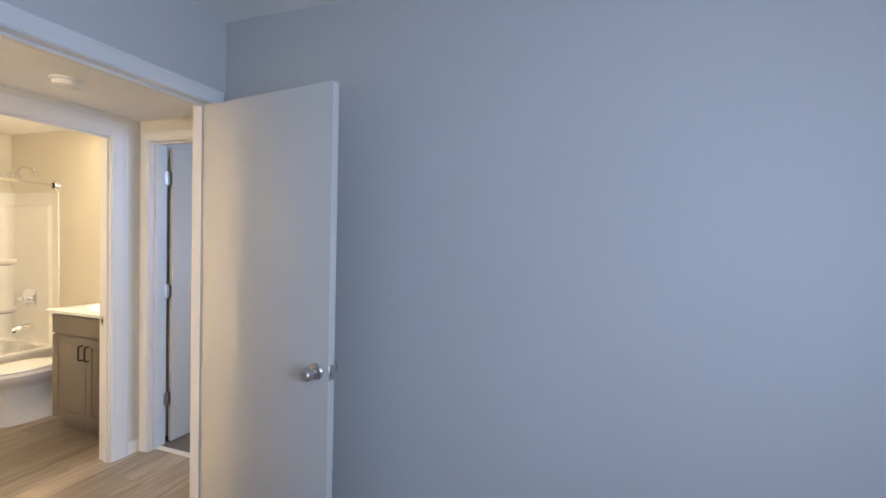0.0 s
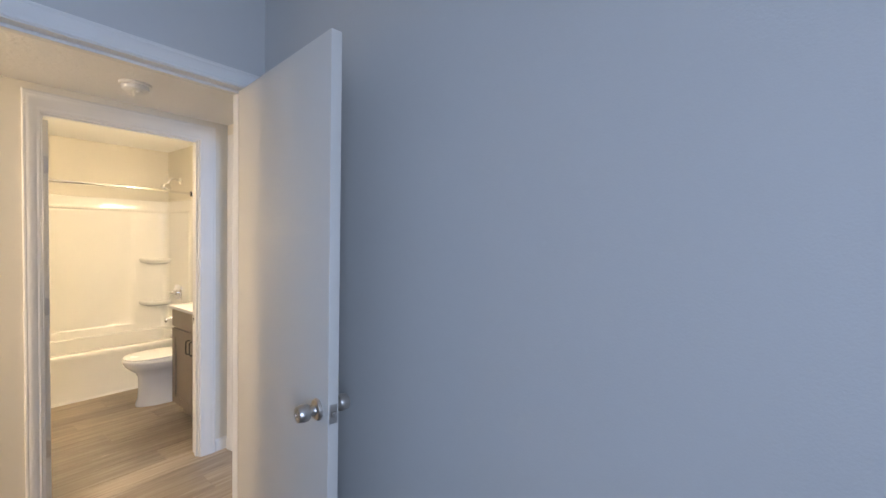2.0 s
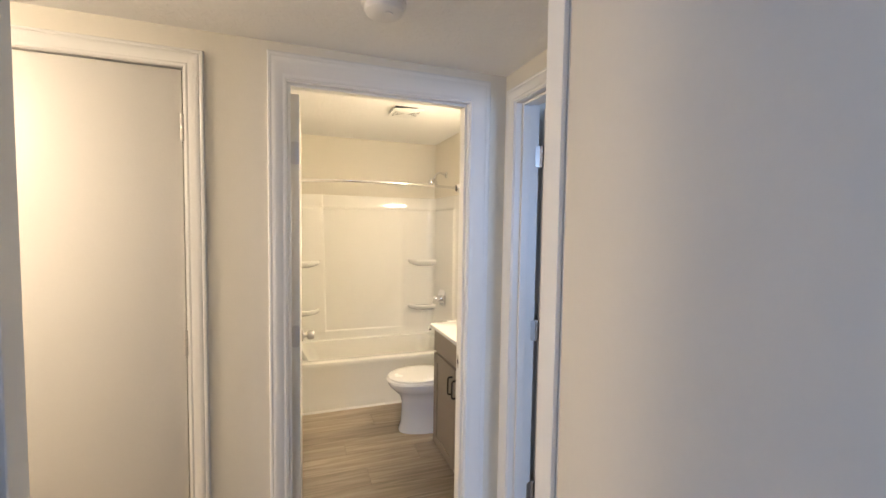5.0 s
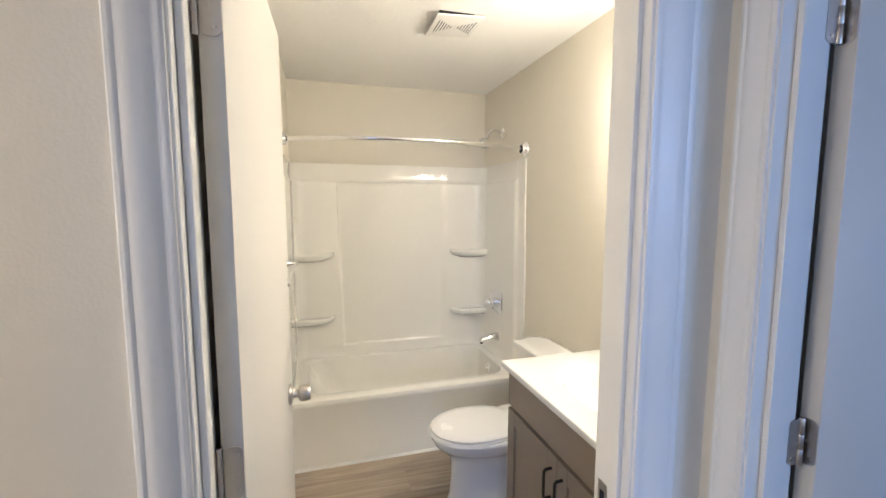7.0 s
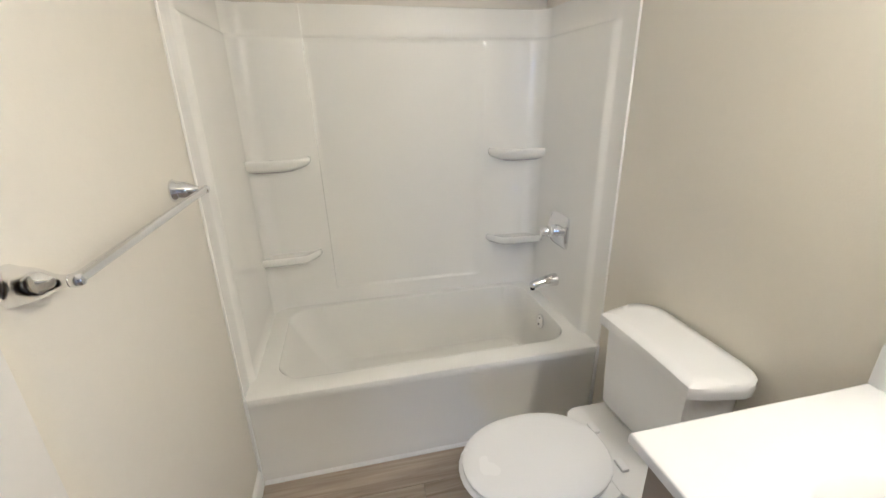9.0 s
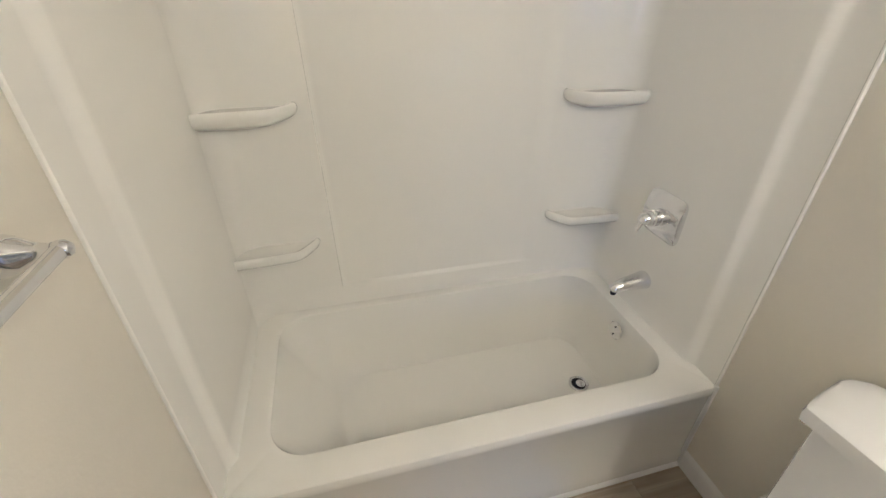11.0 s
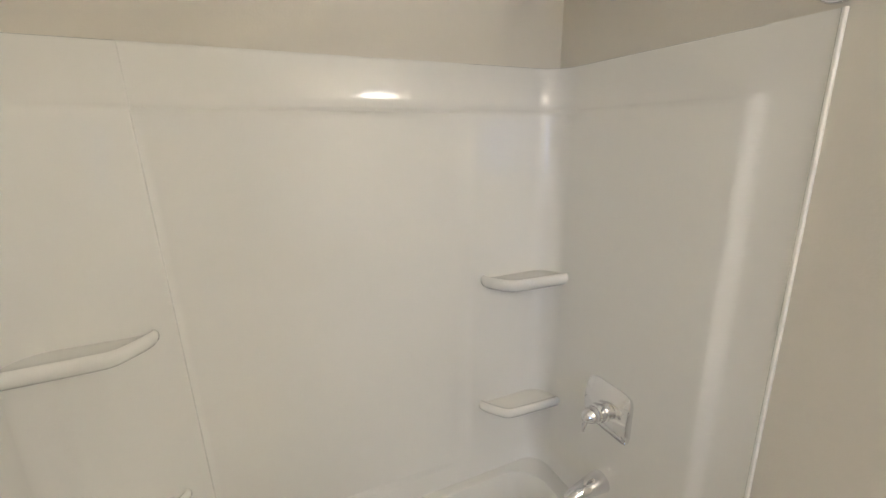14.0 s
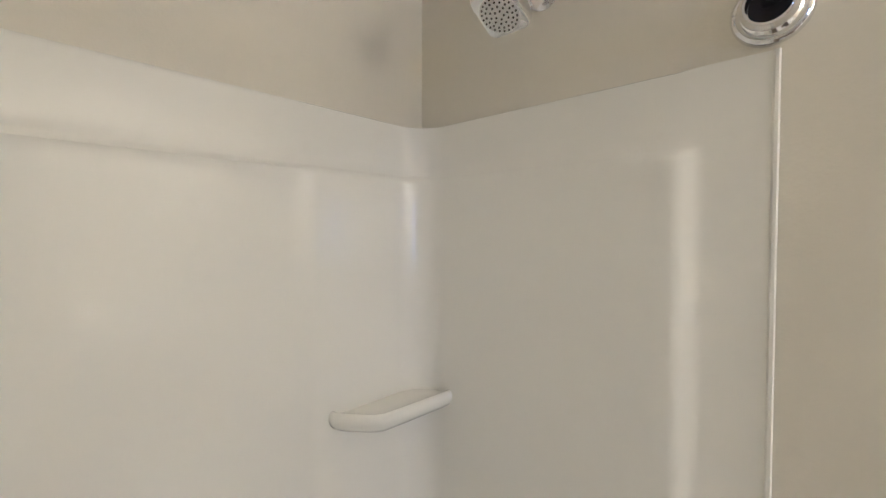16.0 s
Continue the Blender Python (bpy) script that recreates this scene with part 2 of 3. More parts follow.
box(4.4, 4.5, -0.55, YBIG, 0, 2.6, bm=bm)
box(4.4, 4.5, -2.15, -0.55, 0, 0.85, bm=bm)
box(4.4, 4.5, -2.15, -0.55, 2.15, 2.6, bm=bm)
structure("wall_bedroom_east", bm, DIMMED_PAINT, "painted bedroom wall with the window", "wall")
# Unseen closet shell, added so no outside light leaks round the shut door.
bm = box(-0.75, -0.66, -1.3, YL - T, 0, 2.6)
box(-0.66, XI, -1.3, -1.2, 0, 2.6, bm=bm)
structure("wall_closet_seal", bm, PAINT, "unseen walls added behind the shut closet door to keep light out", "wall")
structure("ceiling_closet_seal", box(-0.66, XI, -1.2, YL - T, 2.4, 2.45), CEIL, "unseen slab added over the shut closet to keep light out", "ceiling")
structure("wall_hall_south", box(XI, XBED - T, -2.5, -2.4, 0, 2.6), PAINT, "plain painted wall closing the hall", "wall")
structure("wall_room_west", box(-0.75, -0.66, YR + T, 4.3, 0, 2.6), PAINT, "painted wall of the second bedroom", "wall")
structure("wall_room_far", box(-0.66, 3.5, 4.2, 4.3, 0, 2.6), PAINT, "painted far wall of the second bedroom", "wall")
structure("wall_room_corner", box(XI, XH, YEND + T, YR + T, 0, 2.6), PAINT, "painted return wall beside the bathroom", "wall")
bm = box(3.4, 3.5, 0.73, 1.9, 0, 2.6)
box(3.4, 3.5, 3.3, 4.2, 0, 2.6, bm=bm)
box(3.4, 3.5, 1.9, 3.3, 0, 0.85, bm=bm)
box(3.4, 3.5, 1.9, 3.3, 2.15, 2.6, bm=bm)
structure("wall_room_east", bm, PAINT, "painted second bedroom wall with the window", "wall")
structure("wall_room_south", box(XBED, 3.5, YBIG + T, YBIG + T + 0.1, 0, 2.6), PAINT, "painted second bedroom wall beside the door", "wall")

structure("ceiling_bath", box(XB, XI, YL, YR, ZB, ZB + 0.05), CEIL, "white knockdown textured bathroom ceiling", "ceiling")
structure("ceiling_hall", box(XH, XBED - T, -2.4, YEND, ZH, ZH + 0.05), CEIL, "low white textured hall ceiling", "ceiling")
structure("ceiling_bedroom", box(XBED, 4.4, -3.2, YBIG, ZR, ZR + 0.05), CEIL, "white knockdown textured bedroom ceiling", "ceiling")
structure("ceiling_room", box(-0.66, 3.4, YEND + T, 4.2, ZR - 0.05, ZR), CEIL, "white textured ceiling of the second bedroom", "ceiling")
# Unseen slab added over everything to stop sky light leaking past the ceilings.
structure("roof", box(-3, 5, -4, 5, 2.62, 2.7), PAINT, "unseen flat slab added above the rooms to block sky light", "roof")
structure("ground", box(-60, 60, -60, 60, -0.6, -0.4), material("grass", (0.06, 0.09, 0.03), 0.9, vary=0.3), "green lawn outside the windows", "ground")
structure("subfloor", box(-3, 5, -4, 5, -0.12, -0.012), material("subfloor_wood", (0.08, 0.06, 0.045), 0.8), "dark subfloor under planks and carpet", "floor")
structure("carpet_bedroom", box(XBED - 0.05, 4.4, -3.2, YBIG, -0.012, 0.004), CARPET, "beige grey flecked cut-pile carpet", "carpet")
structure("carpet_room", box(-0.66, 3.4, YEND + 0.075, 4.2, -0.012, 0.004), CARPET, "beige grey flecked cut-pile carpet", "carpet")

# windows in the outer walls
for wname, wx, wa, wb in (("window_1", 4.4, -2.15, -0.55), ("window_2", 3.4, 1.9, 3.3)):
    w = tagged(new(wname), "white framed sliding window", "window", kind="structure")
    bm = box(wx + 0.02, wx + 0.08, wa, wa + 0.05, 0.85, 2.15)
    box(wx + 0.02, wx + 0.08, wb - 0.05, wb, 0.85, 2.15, bm=bm)
    box(wx + 0.02, wx + 0.08, wa + 0.05, wb - 0.05, 0.85, 0.9, bm=bm)
    box(wx + 0.02, wx + 0.08, wa + 0.05, wb - 0.05, 2.1, 2.15, bm=bm)
    box(wx + 0.03, wx + 0.07, (wa + wb) / 2 - 0.025, (wa + wb) / 2 + 0.025, 0.9, 2.1, bm=bm)
    part("window_frame", bm, TRIM, w)
    for a, b in ((wa + 0.05, (wa + wb) / 2 - 0.025), ((wa + wb) / 2 + 0.025, wb - 0.05)):
        g = part("pane", box(wx + 0.047, wx + 0.053, a, b, 0.9, 2.1), GLASS, w)
        g.visible_shadow = False
    part("window_sill", box(wx - 0.03, wx + 0.018, wa - 0.03, wb + 0.03, 0.825, 0.848, 0.004), TRIM, w)

# ---- door frames and casings ----
CASING = [(0.004, 0.0), (0.004, 0.008), (0.010, 0.011), (0.016, 0.009), (0.024, 0.013), (0.036, 0.016), (0.046, 0.017), (0.050, 0.0145), (0.054, 0.017), (0.059, 0.016), (0.062, 0.012), (0.062, 0.0)]


def casing(name, axis, plane, sign, a0, a1, head, left=1.0, right=1.0, top=1.0):
    rings = []
    for a, z, ka, kz in ((a0, 0.0, -left, 0), (a0, head, -left, top), (a1, head, right, top), (a1, 0.0, right, 0)):
        rings.append([along(axis, plane, a + ka * w, sign * d, z + kz * w) for w, d in CASING])
    return structure(name, loft(rings, close=True, cap0=True, cap1=True), TRIM, "white painted moulded door casing", "trim")


def jambs(name, axis, p0, p1, a0, a1, head, stop0, stop1):
    bm = bmesh.new()

    def b(q0, q1, s0, s1, z0, z1):
        if axis == "x":
            box(q0, q1, s0, s1, z0, z1, 0.0015, 1, bm)
        else:
            box(s0, s1, q0, q1, z0, z1, 0.0015, 1, bm)
    b(p0, p1, a0 - 0.02, a0, 0, head)
    b(p0, p1, a1, a1 + 0.02, 0, head)
    b(p0, p1, a0 - 0.02, a1 + 0.02, head, head + 0.02)
    b(stop0, stop1, a0, a0 + 0.011, 0, head)
    b(stop0, stop1, a1 - 0.011, a1, 0, head)
    b(stop0, stop1, a0 + 0.011, a1 - 0.011, head - 0.011, head)
    return structure(name, bm, TRIM, "white painted door jambs with stops", "door frame")


jambs("door_frame_1", "x", XI - 0.002, XH + 0.002, 0.06, JR, HEAD, 0.006, 0.032)
casing("trim_1", "x", XH, 1, 0.06, JR, HEAD, 1.1, 1.55, 1.6)
casing("trim_2", "x", XI, -1, 0.06, JR, HEAD, 0.12, 0.9)
jambs("door_frame_2", "y", YEND - 0.002, YEND + T + 0.002, D2A, D2B, HEAD, YEND + 0.03, YEND + 0.065)
casing("trim_3", "y", YEND, -1, D2A, D2B, HEAD, 1.0, 0.9)
casing("trim_4", "y", YEND + T, 1, D2A, D2B, HEAD)
jambs("door_frame_3", "x", XBED - T - 0.002, XBED + 0.002, BA, BB, HEAD + 0.03, XBED - 0.08, XBED - 0.045)
casing("trim_5", "x", XBED, 1, BA, BB, HEAD + 0.03, 1.1, 1.0, 1.1)
casing("trim_6", "x", XBED - T, -1, BA, BB, HEAD + 0.03)
jambs("door_frame_4", "x", XI - 0.002, XH + 0.002, CA, CB, HEAD, XI, XH - 0.043)
casing("trim_7", "x", XH, 1, CA, CB, HEAD, 1.0, 1.05)

# ---- doors ----


def knob_profile():
    return [(0.0, 0.0), (0.033, 0.0), (0.033, 0.004), (0.029, 0.009), (0.016, 0.012), (0.012, 0.02), (0.013, 0.027), (0.022, 0.031), (0.026, 0.037), (0.0265, 0.047), (0.024, 0.062), (0.021, 0.066), (0.012, 0.066), (0.011, 0.064), (0.0, 0.064)]


def hinge(parent, z, jamb=None, proud=-1, edge=True, barrel=(-0.006, -0.006)):
    """Butt hinge of a door: one leaf on the door's edge, one on the jamb's face at y = jamb, the barrel between."""
    h = part("hinge", lathe([(0.0, -0.047), (0.0045, -0.047), (0.0058, -0.044), (0.0058, -0.016), (0.0052, -0.015), (0.0058, -0.014), (0.0058, 0.014), (0.0052, 0.015), (0.0058, 0.016), (0.0058, 0.044), (0.0045, 0.047), (0, 0.047)], pose(barrel[0], barrel[1], z), 10), NICKEL, parent, "satin nickel butt hinge")
    if edge:
        ring = [Vector((0, p.x, z + p.y)) for p in round_rect(-0.0335, -0.003, -0.045, 0.045, 0.011, 0, 4)]
        part("leaf", loft([ring, [p + Vector((-0.0022, 0, 0)) for p in ring]], cap0=True, cap1=True), NICKEL, h)
        for dy, dz in ((-0.024, 0.031), (-0.024, -0.031), (-0.014, 0.0)):
            part("screw", lathe([(0.0, 0), (0.0035, 0), (0.0028, 0.0012), (0, 0.0012)], pose(-0.0021, dy, z + dz, 0, -90), 8), NICKEL, h)
    if jamb is not None:
        ring = [Vector((p.x, jamb, z + p.y)) for p in round_rect(-0.043, -0.009, -0.045, 0.045, 0.011, 0, 4)]
        part("leaf", loft([ring, [p + Vector((0, proud * 0.0022, 0)) for p in ring]], cap0=True, cap1=True), NICKEL, h)
        for dx, dz in ((-0.032, 0.031), (-0.032, -0.031), (-0.022, 0.0)):
            part("screw", lathe([(0.0, 0), (0.0035, 0), (0.0028, 0.0012), (0, 0.0012)], pose(dx, jamb + proud * 0.0021, z + dz, -90 * proud), 8), NICKEL, h)
    return h


def door(name, m, width, height, label, knobs=(-1, 1), latch=True, knob_z=0.92, backset=0.062):
    """Slab from the hinge along +x, its two faces at y = 0 and y = -0.035."""
    d = tagged(new(name), label, "door", kind="structure")
    d.matrix_basis = m
    part("slab", box(0.0, width, -0.035, 0, 0.012, height, 0.0025, 2), DOORP, d)
    for s in knobs:
        k = pose(width - backset, 0.0 if s > 0 else -0.035, knob_z, -90 if s > 0 else 90)
        kn = part("door_knob", lathe(knob_profile(), k, 28), NICKEL, d, "satin nickel round door knob")
        part("key_slot", lathe([(0, 0.0642), (0.006, 0.0642), (0.006, 0.0655), (0, 0.0655)], k, 12), NICKEL, kn)
    if latch:
        lp = part("latch_plate", box(width - 0.0005, width + 0.0015, -0.0305, -0.0045, knob_z - 0.029, knob_z + 0.029, 0.001, 1), NICKEL, d)
        part("latch_bolt", box(width + 0.0015, width + 0.009, -0.024, -0.011, knob_z - 0.008, knob_z + 0.008, 0.002, 1), NICKEL, lp)
    return d


# bathroom door, opened against the side wall
bd = door("door_1", pose(XI - 0.004, 0.068, 0, 0, 0, 180 - 1.5), 0.725, 2.015, "white flush interior door standing open in the bathroom", knob_z=0.885, backset=0.07)
for z in (0.30, 1.05, 1.785):
    hinge(bd, z, 0.008, -1, True, (-0.004, 0.003))
# second bedroom door, open
d2 = door("door_2", pose(D2A - 0.012, YEND + T + 0.032, 0, 0, 0, 88.5), 0.64, 2.015, "white flush bedroom door standing open over carpet")
for z in (0.31, 1.048, 1.812):
    hinge(d2, z, -0.012, -1, True, (-0.014, -0.014))
# bedroom door, swung back toward the wall
ang = math.degrees(math.atan2(0.422 - 0.530, 1.905 - 1.150))
b3 = door("door_3", pose(1.150, 0.530, 0, 0, 0, ang), 0.762, 2.04, "cream white flush bedroom door standing open beside the wall")
for z in (0.28, 1.05, 1.80):
    hinge(b3, z, None, -1, True, (-0.004, 0.003))
# closet door, shut
c4 = door("door_4", pose(XH - 0.004, CB - 0.0045, 0, 0, 0, -90), 0.717, HEAD - 0.005, "white flush closet door, shut, in the hall", knobs=(1,), latch=False)
for z in (0.31, 1.08, 1.83):
    hinge(c4, z, None, -1, False, (-0.001, 0.005))
# far door in the second bedroom
d5 = door("door_5", pose(-0.58, 3.22, 0, 0, 0, 84), 0.72, 1.99, "white flush door standing open in the second bedroom")
for z in (0.31, 1.06, 1.78):
    hinge(d5, z, None, -1, True, (-0.004, 0.003))

# ---- bathtub ----
tub = thing("bathtub", "glossy white acrylic alcove bathtub with plain apron", "bathtub")
x0, x1, y0, y1, zr = XB + 0.004, XT, YL + 0.004, YR - 0.004, 0.40
ix0, ix1, iy0, iy1 = XB + 0.062, XT - 0.098, YL + 0.10, YR - 0.085
rings = [round_rect(x0, x1, y0, y1, 0.012, 0.0), round_rect(x0, x1 - 0.0, y0, y1, 0.012, 0.06), round_rect(x0, x1 - 0.006, y0, y1, 0.012, 0.075), round_rect(x0, x1 - 0.006, y0, y1, 0.012, 0.35),
         round_rect(x0, x1, y0, y1, 0.012, 0.365), round_rect(x0, x1, y0, y1, 0.012, zr - 0.012), round_rect(x0, x1 - 0.004, y0, y1, 0.012, zr - 0.003), round_rect(x0, x1 - 0.012, y0, y1, 0.012, zr),
         round_rect(ix0 - 0.012, ix1 + 0.012, iy0 - 0.012, iy1 + 0.012, 0.11, zr), round_rect(ix0 - 0.003, ix1 + 0.003, iy0 - 0.003, iy1 + 0.003, 0.11, zr - 0.004), round_rect(ix0, ix1, iy0, iy1, 0.11, zr - 0.016),
         round_rect(ix0 + 0.02, ix1 - 0.02, iy0 + 0.09, iy1 - 0.015, 0.11, 0.22), round_rect(ix0 + 0.035, ix1 - 0.035, iy0 + 0.16, iy1 - 0.03, 0.10, 0.11),
         round_rect(ix0 + 0.05, ix1 - 0.05, iy0 + 0.20, iy1 - 0.05, 0.09, 0.085), round_rect(ix0 + 0.08, ix1 - 0.08, iy0 + 0.24, iy1 - 0.08, 0.07, 0.08), round_rect(ix0 + 0.2, ix1 - 0.2, iy0 + 0.5, iy1 - 0.3, 0.03, 0.078)]
part("basin", loft(rings, cap0=True, cap1=True), ACRYL, tub)
dr = part("drain", lathe([(0.028, 0.0), (0.038, 0.0), (0.040, 0.002), (0.037, 0.0045), (0.029, 0.003), (0.028, 0.0005)], pose(-2.012, 1.24, 0.081), 24), CHROME, tub, "chrome tub drain ring")
# Dark disc inside the ring: the shade of the open drain, put in as colour.
part("drain_well_shade", lathe([(0, 0), (0.0295, 0), (0.0295, 0.002), (0, 0.002)], pose(-2.012, 1.24, 0.0812), 20), DARK, dr)
part("stopper", lathe([(0, 0.002), (0.018, 0.002), (0.019, 0.005), (0.012, 0.008), (0.006, 0.010), (0.005, 0.013), (0, 0.013)], pose(-2.009, 1.247, 0.0815), 18), CHROME, dr)
om = pose(-2.035, iy1 - 0.008, 0.325, 84)
ov = part("overflow_plate", lathe([(0, 0), (0.036, 0), (0.036, 0.003), (0.032, 0.007), (0.01, 0.008), (0, 0.008)], om, 28), CHROME, tub, "round chrome overflow plate")
for s in (-1, 1):
    part("screw", lathe([(0, 0.0078), (0.004, 0.0078), (0.003, 0.0105), (0, 0.0105)], om @ pose(0, s * 0.017, 0), 8), DARK, ov)
structure("trim_8", loft([[(XT + 0.001, y, 0.0), (XT + 0.012, y, 0.0), (XT + 0.010, y, 0.006), (XT + 0.005, y, 0.011), (XT + 0.001, y, 0.013)] for y in (YL + 0.0145, YR - 0.0145)], close=True, cap0=True, cap1=True), CAULK, "white caulk strip at the tub apron foot", "trim")

for n, ya, yb in (("trim_9", YL + 0.0005, YL + 0.011), ("trim_10", YR - 0.011, YR - 0.0005)):
    structure(n, box(XT - 0.008, XT + 0.005, ya, yb, 0.0, 0.405, 0.0025, 2), CAULK, "white caulk bead where the tub meets the wall", "trim")

# ---- tub surround ----
sur = thing("tub_surround", "glossy white acrylic three wall tub surround with corner shelves", "tub surround")
PA, PB = 0.352, 1.147


def surround_line(off, rec, z):
    """Plan of the surround's face, off from the wall; rec: depth of the middle panel."""
    xt = XT - 0.020 * max(0.0, z - 0.45) / 1.336
    half = [(xt - 0.002, 0.001), (xt - 0.002, 0.006), (xt - 0.004, 0.0085), (xt - 0.008, 0.0085), (xt - 0.011, 0.005), (xt - 0.05, 0.005), (xt - 0.088, 0.005)]
    half += [(xt - u, 0.005 + (off - 0.005) * f) for u, f in ((0.096, 0.06), (0.105, 0.27), (0.115, 0.65), (0.125, 0.94), (0.133, 1.02), (0.145, 1.0), (0.35, 1.0))]
    r = 0.075
    cx, cd = XB + off + r, off + r
    half += [(cx - r * math.sin(radians(a)), cd - r * math.cos(radians(a))) for a in range(0, 91, 10)]
    pts = [(x, YL + d) for x, d in half]
    xb = XB + off
    pa = PA + 0.012 - 0.026 * (z - 0.45) / 1.2
    mid = [(xb, pa - 0.003), (xb - rec * 0.12, pa), (xb - rec * 0.9, pa + 0.002), (xb - rec, pa + 0.004), (xb - rec, pa + 0.02), (xb - rec, 0.7), (xb - rec, PB - 0.05), (xb - rec * 0.8, PB - 0.03), (xb - rec * 0.4, PB - 0.012), (xb - rec * 0.12, PB + 0.002), (xb, PB + 0.012)]
    pts += mid + [(x, YR - d) for x, d in reversed(half)]
    return [Vector((x, y, z)) for x, y in pts]


levels = [(0.398, 0.026, 0), (0.41, 0.02, 0), (0.47, 0.018, 0), (0.476, 0.018, 0.002), (0.486, 0.018, 0.010), (1.0, 0.018, 0.010), (1.635, 0.018, 0.010), (1.648, 0.018, 0.008), (1.655, 0.017, 0.004), (1.662, 0.012, 0.004), (1.668, 0.008, 0.004), (1.69, 0.007, 0.004), (1.778, 0.007, 0.004), (1.784, 0.005, 0.003), (1.786, 0.0005, 0.0)]
part("wall_panel", loft([surround_line(o, r, z) for z, o, r in levels], close=False), ACRYL, sur)


def soap_shelf(side, ztop):
    """Corner shelf with rounded lip; side -1 by the south wall, 1 by the north."""
    yw = YL + 0.015 if side < 0 else YR - 0.015
    s = 1 if side < 0 else -1
    out = []
    plan_ = [(0, 0), (0.262, 0), (0.268, 0.006), (0.266, 0.016), (0.252, 0.036), (0.226, 0.068), (0.212, 0.081), (0.196, 0.088), (0.14, 0.092), (0.06, 0.096), (0.0, 0.098)]
    for dz, k in ((-0.068, 0.24), (-0.056, 0.56), (-0.045, 0.80), (-0.036, 0.915), (-0.028, 0.965), (-0.020, 0.992), (-0.013, 1.0), (-0.007, 0.988), (-0.003, 0.965), (0.0, 0.93), (-0.001, 0.895), (-0.005, 0.855), (-0.009, 0.80), (-0.011, 0.72), (-0.012, 0.5)):
        ky = 1 - (1 - k) * 0.45
        out.append([Vector((XB + 0.014 + 1.12 * d * k, yw + s * w * ky, ztop + dz)) for w, d in plan_])
    return part("soap_shelf", loft(out, cap0=True, cap1=True), ACRYL, sur, "moulded white corner soap shelf", 75)


for side in (-1, 1):
    for z in (1.163, 0.705):
        soap_shelf(side, z)

# ---- shower fittings ----
valve = thing("shower_valve", "polished chrome shower valve with lever on the surround", "shower valve", pose(-2.05, YR - 0.018, 0.805, 90))


def escutcheon_ring(k, lift, n=48):
    """Rounded square outline; the plate bows away from the wall halfway up."""
    out = []
    for i in range(n):
        a = 2 * math.pi * i / n
        q = k * 0.08 / (abs(math.cos(a)) ** 7 + abs(math.sin(a)) ** 7) ** (1 / 7)
        v = q * math.sin(a)
        out.append(Vector((q * math.cos(a), v, lift * (0.004 + 0.020 * (1 - (v / 0.08) ** 2)))))
    return out


part("escutcheon", loft([escutcheon_ring(1.0, 0.0), escutcheon_ring(1.0, 0.92), escutcheon_ring(0.985, 1.0), escutcheon_ring(0.6, 1.0), escutcheon_ring(0.3, 1.0)], cap0=True, cap1=True), CHROME, valve)
part("valve_body", lathe([(0, 0.018), (0.030, 0.018), (0.030, 0.034), (0.026, 0.036), (0.026, 0.040), (0.029, 0.043), (0.029, 0.056), (0.025, 0.059), (0.026, 0.063), (0.024, 0.076), (0.018, 0.092), (0.010, 0.101), (0.0, 0.104)], n=28), CHROME, valve)
part("lever", tube([(0, -0.008, 0.088), (0.0, -0.022, 0.094), (0.0, -0.036, 0.100), (0.0, -0.046, 0.099)], [0.010, 0.0085, 0.0075, 0.005], 12, flat=0.6), CHROME, valve)
spout = thing("tub_spout", "polished chrome tub spout below the valve", "tub spout", pose(-2.05, YR - 0.018, 0.545))
part("spout_body", tube([(0, 0.0, 0), (0, -0.004, 0), (0, -0.008, 0), (0, -0.05, -0.003), (0, -0.09, -0.008), (0, -0.118, -0.014), (0, -0.132, -0.019), (0, -0.138, -0.022)], [0.032, 0.036, 0.0355, 0.030, 0.025, 0.021, 0.018, 0.011], 24, flat=0.92), CHROME, spout)
# The spout is solid; this dark plug paints the shade of its opening.
part("spout_mouth_shade", lathe([(0, -0.012), (0.010, -0.012), (0.012, 0.0), (0, 0.0)], pose(0, -0.124, -0.030), 14), DARK, spout)
sh = thing("shower", "polished chrome square shower head on a curved arm", "shower head", pose(-2.05, YR, 1.995))
part("wall_flange", lathe([(0, 0), (0.032, 0), (0.033, 0.004), (0.028, 0.010), (0.014, 0.014), (0, 0.014)], pose(0, -0.0005, 0, 90), 28), CHROME, sh)
part("shower_arm", tube(bezier((0, -0.01, 0), (0, -0.07, 0.03), (0, -0.10, 0.012), (0, -0.115, -0.03), 12), 0.0105, 14), CHROME, sh)
hm = pose(0, -0.118, -0.04, -28, 0, 0)
part("swivel", lathe([(0, 0.02), (0.013, 0.02), (0.016, 0.01), (0.014, -0.004), (0.018, -0.012), (0, -0.012)], hm, 18), CHROME, sh)
sq = [[hm @ p for p in round_rect(-k, k, -k, k, k * rf, z, 6)] for k, rf, z in ((0.016, 0.9, -0.008), (0.030, 0.5, -0.016), (0.038, 0.35, -0.024), (0.041, 0.3, -0.045), (0.042, 0.3, -0.056), (0.040, 0.35, -0.060), (0.036, 0.8, -0.061))]
hd = part("head", loft(sq, cap0=True, cap1=True), CHROME, sh)
part("spray_face", lathe([(0, -0.0605), (0.0355, -0.0605), (0.0355, -0.0625), (0, -0.0625)], hm, 28), PLASTIC, hd, "light grey spray face")
bm = bmesh.new()
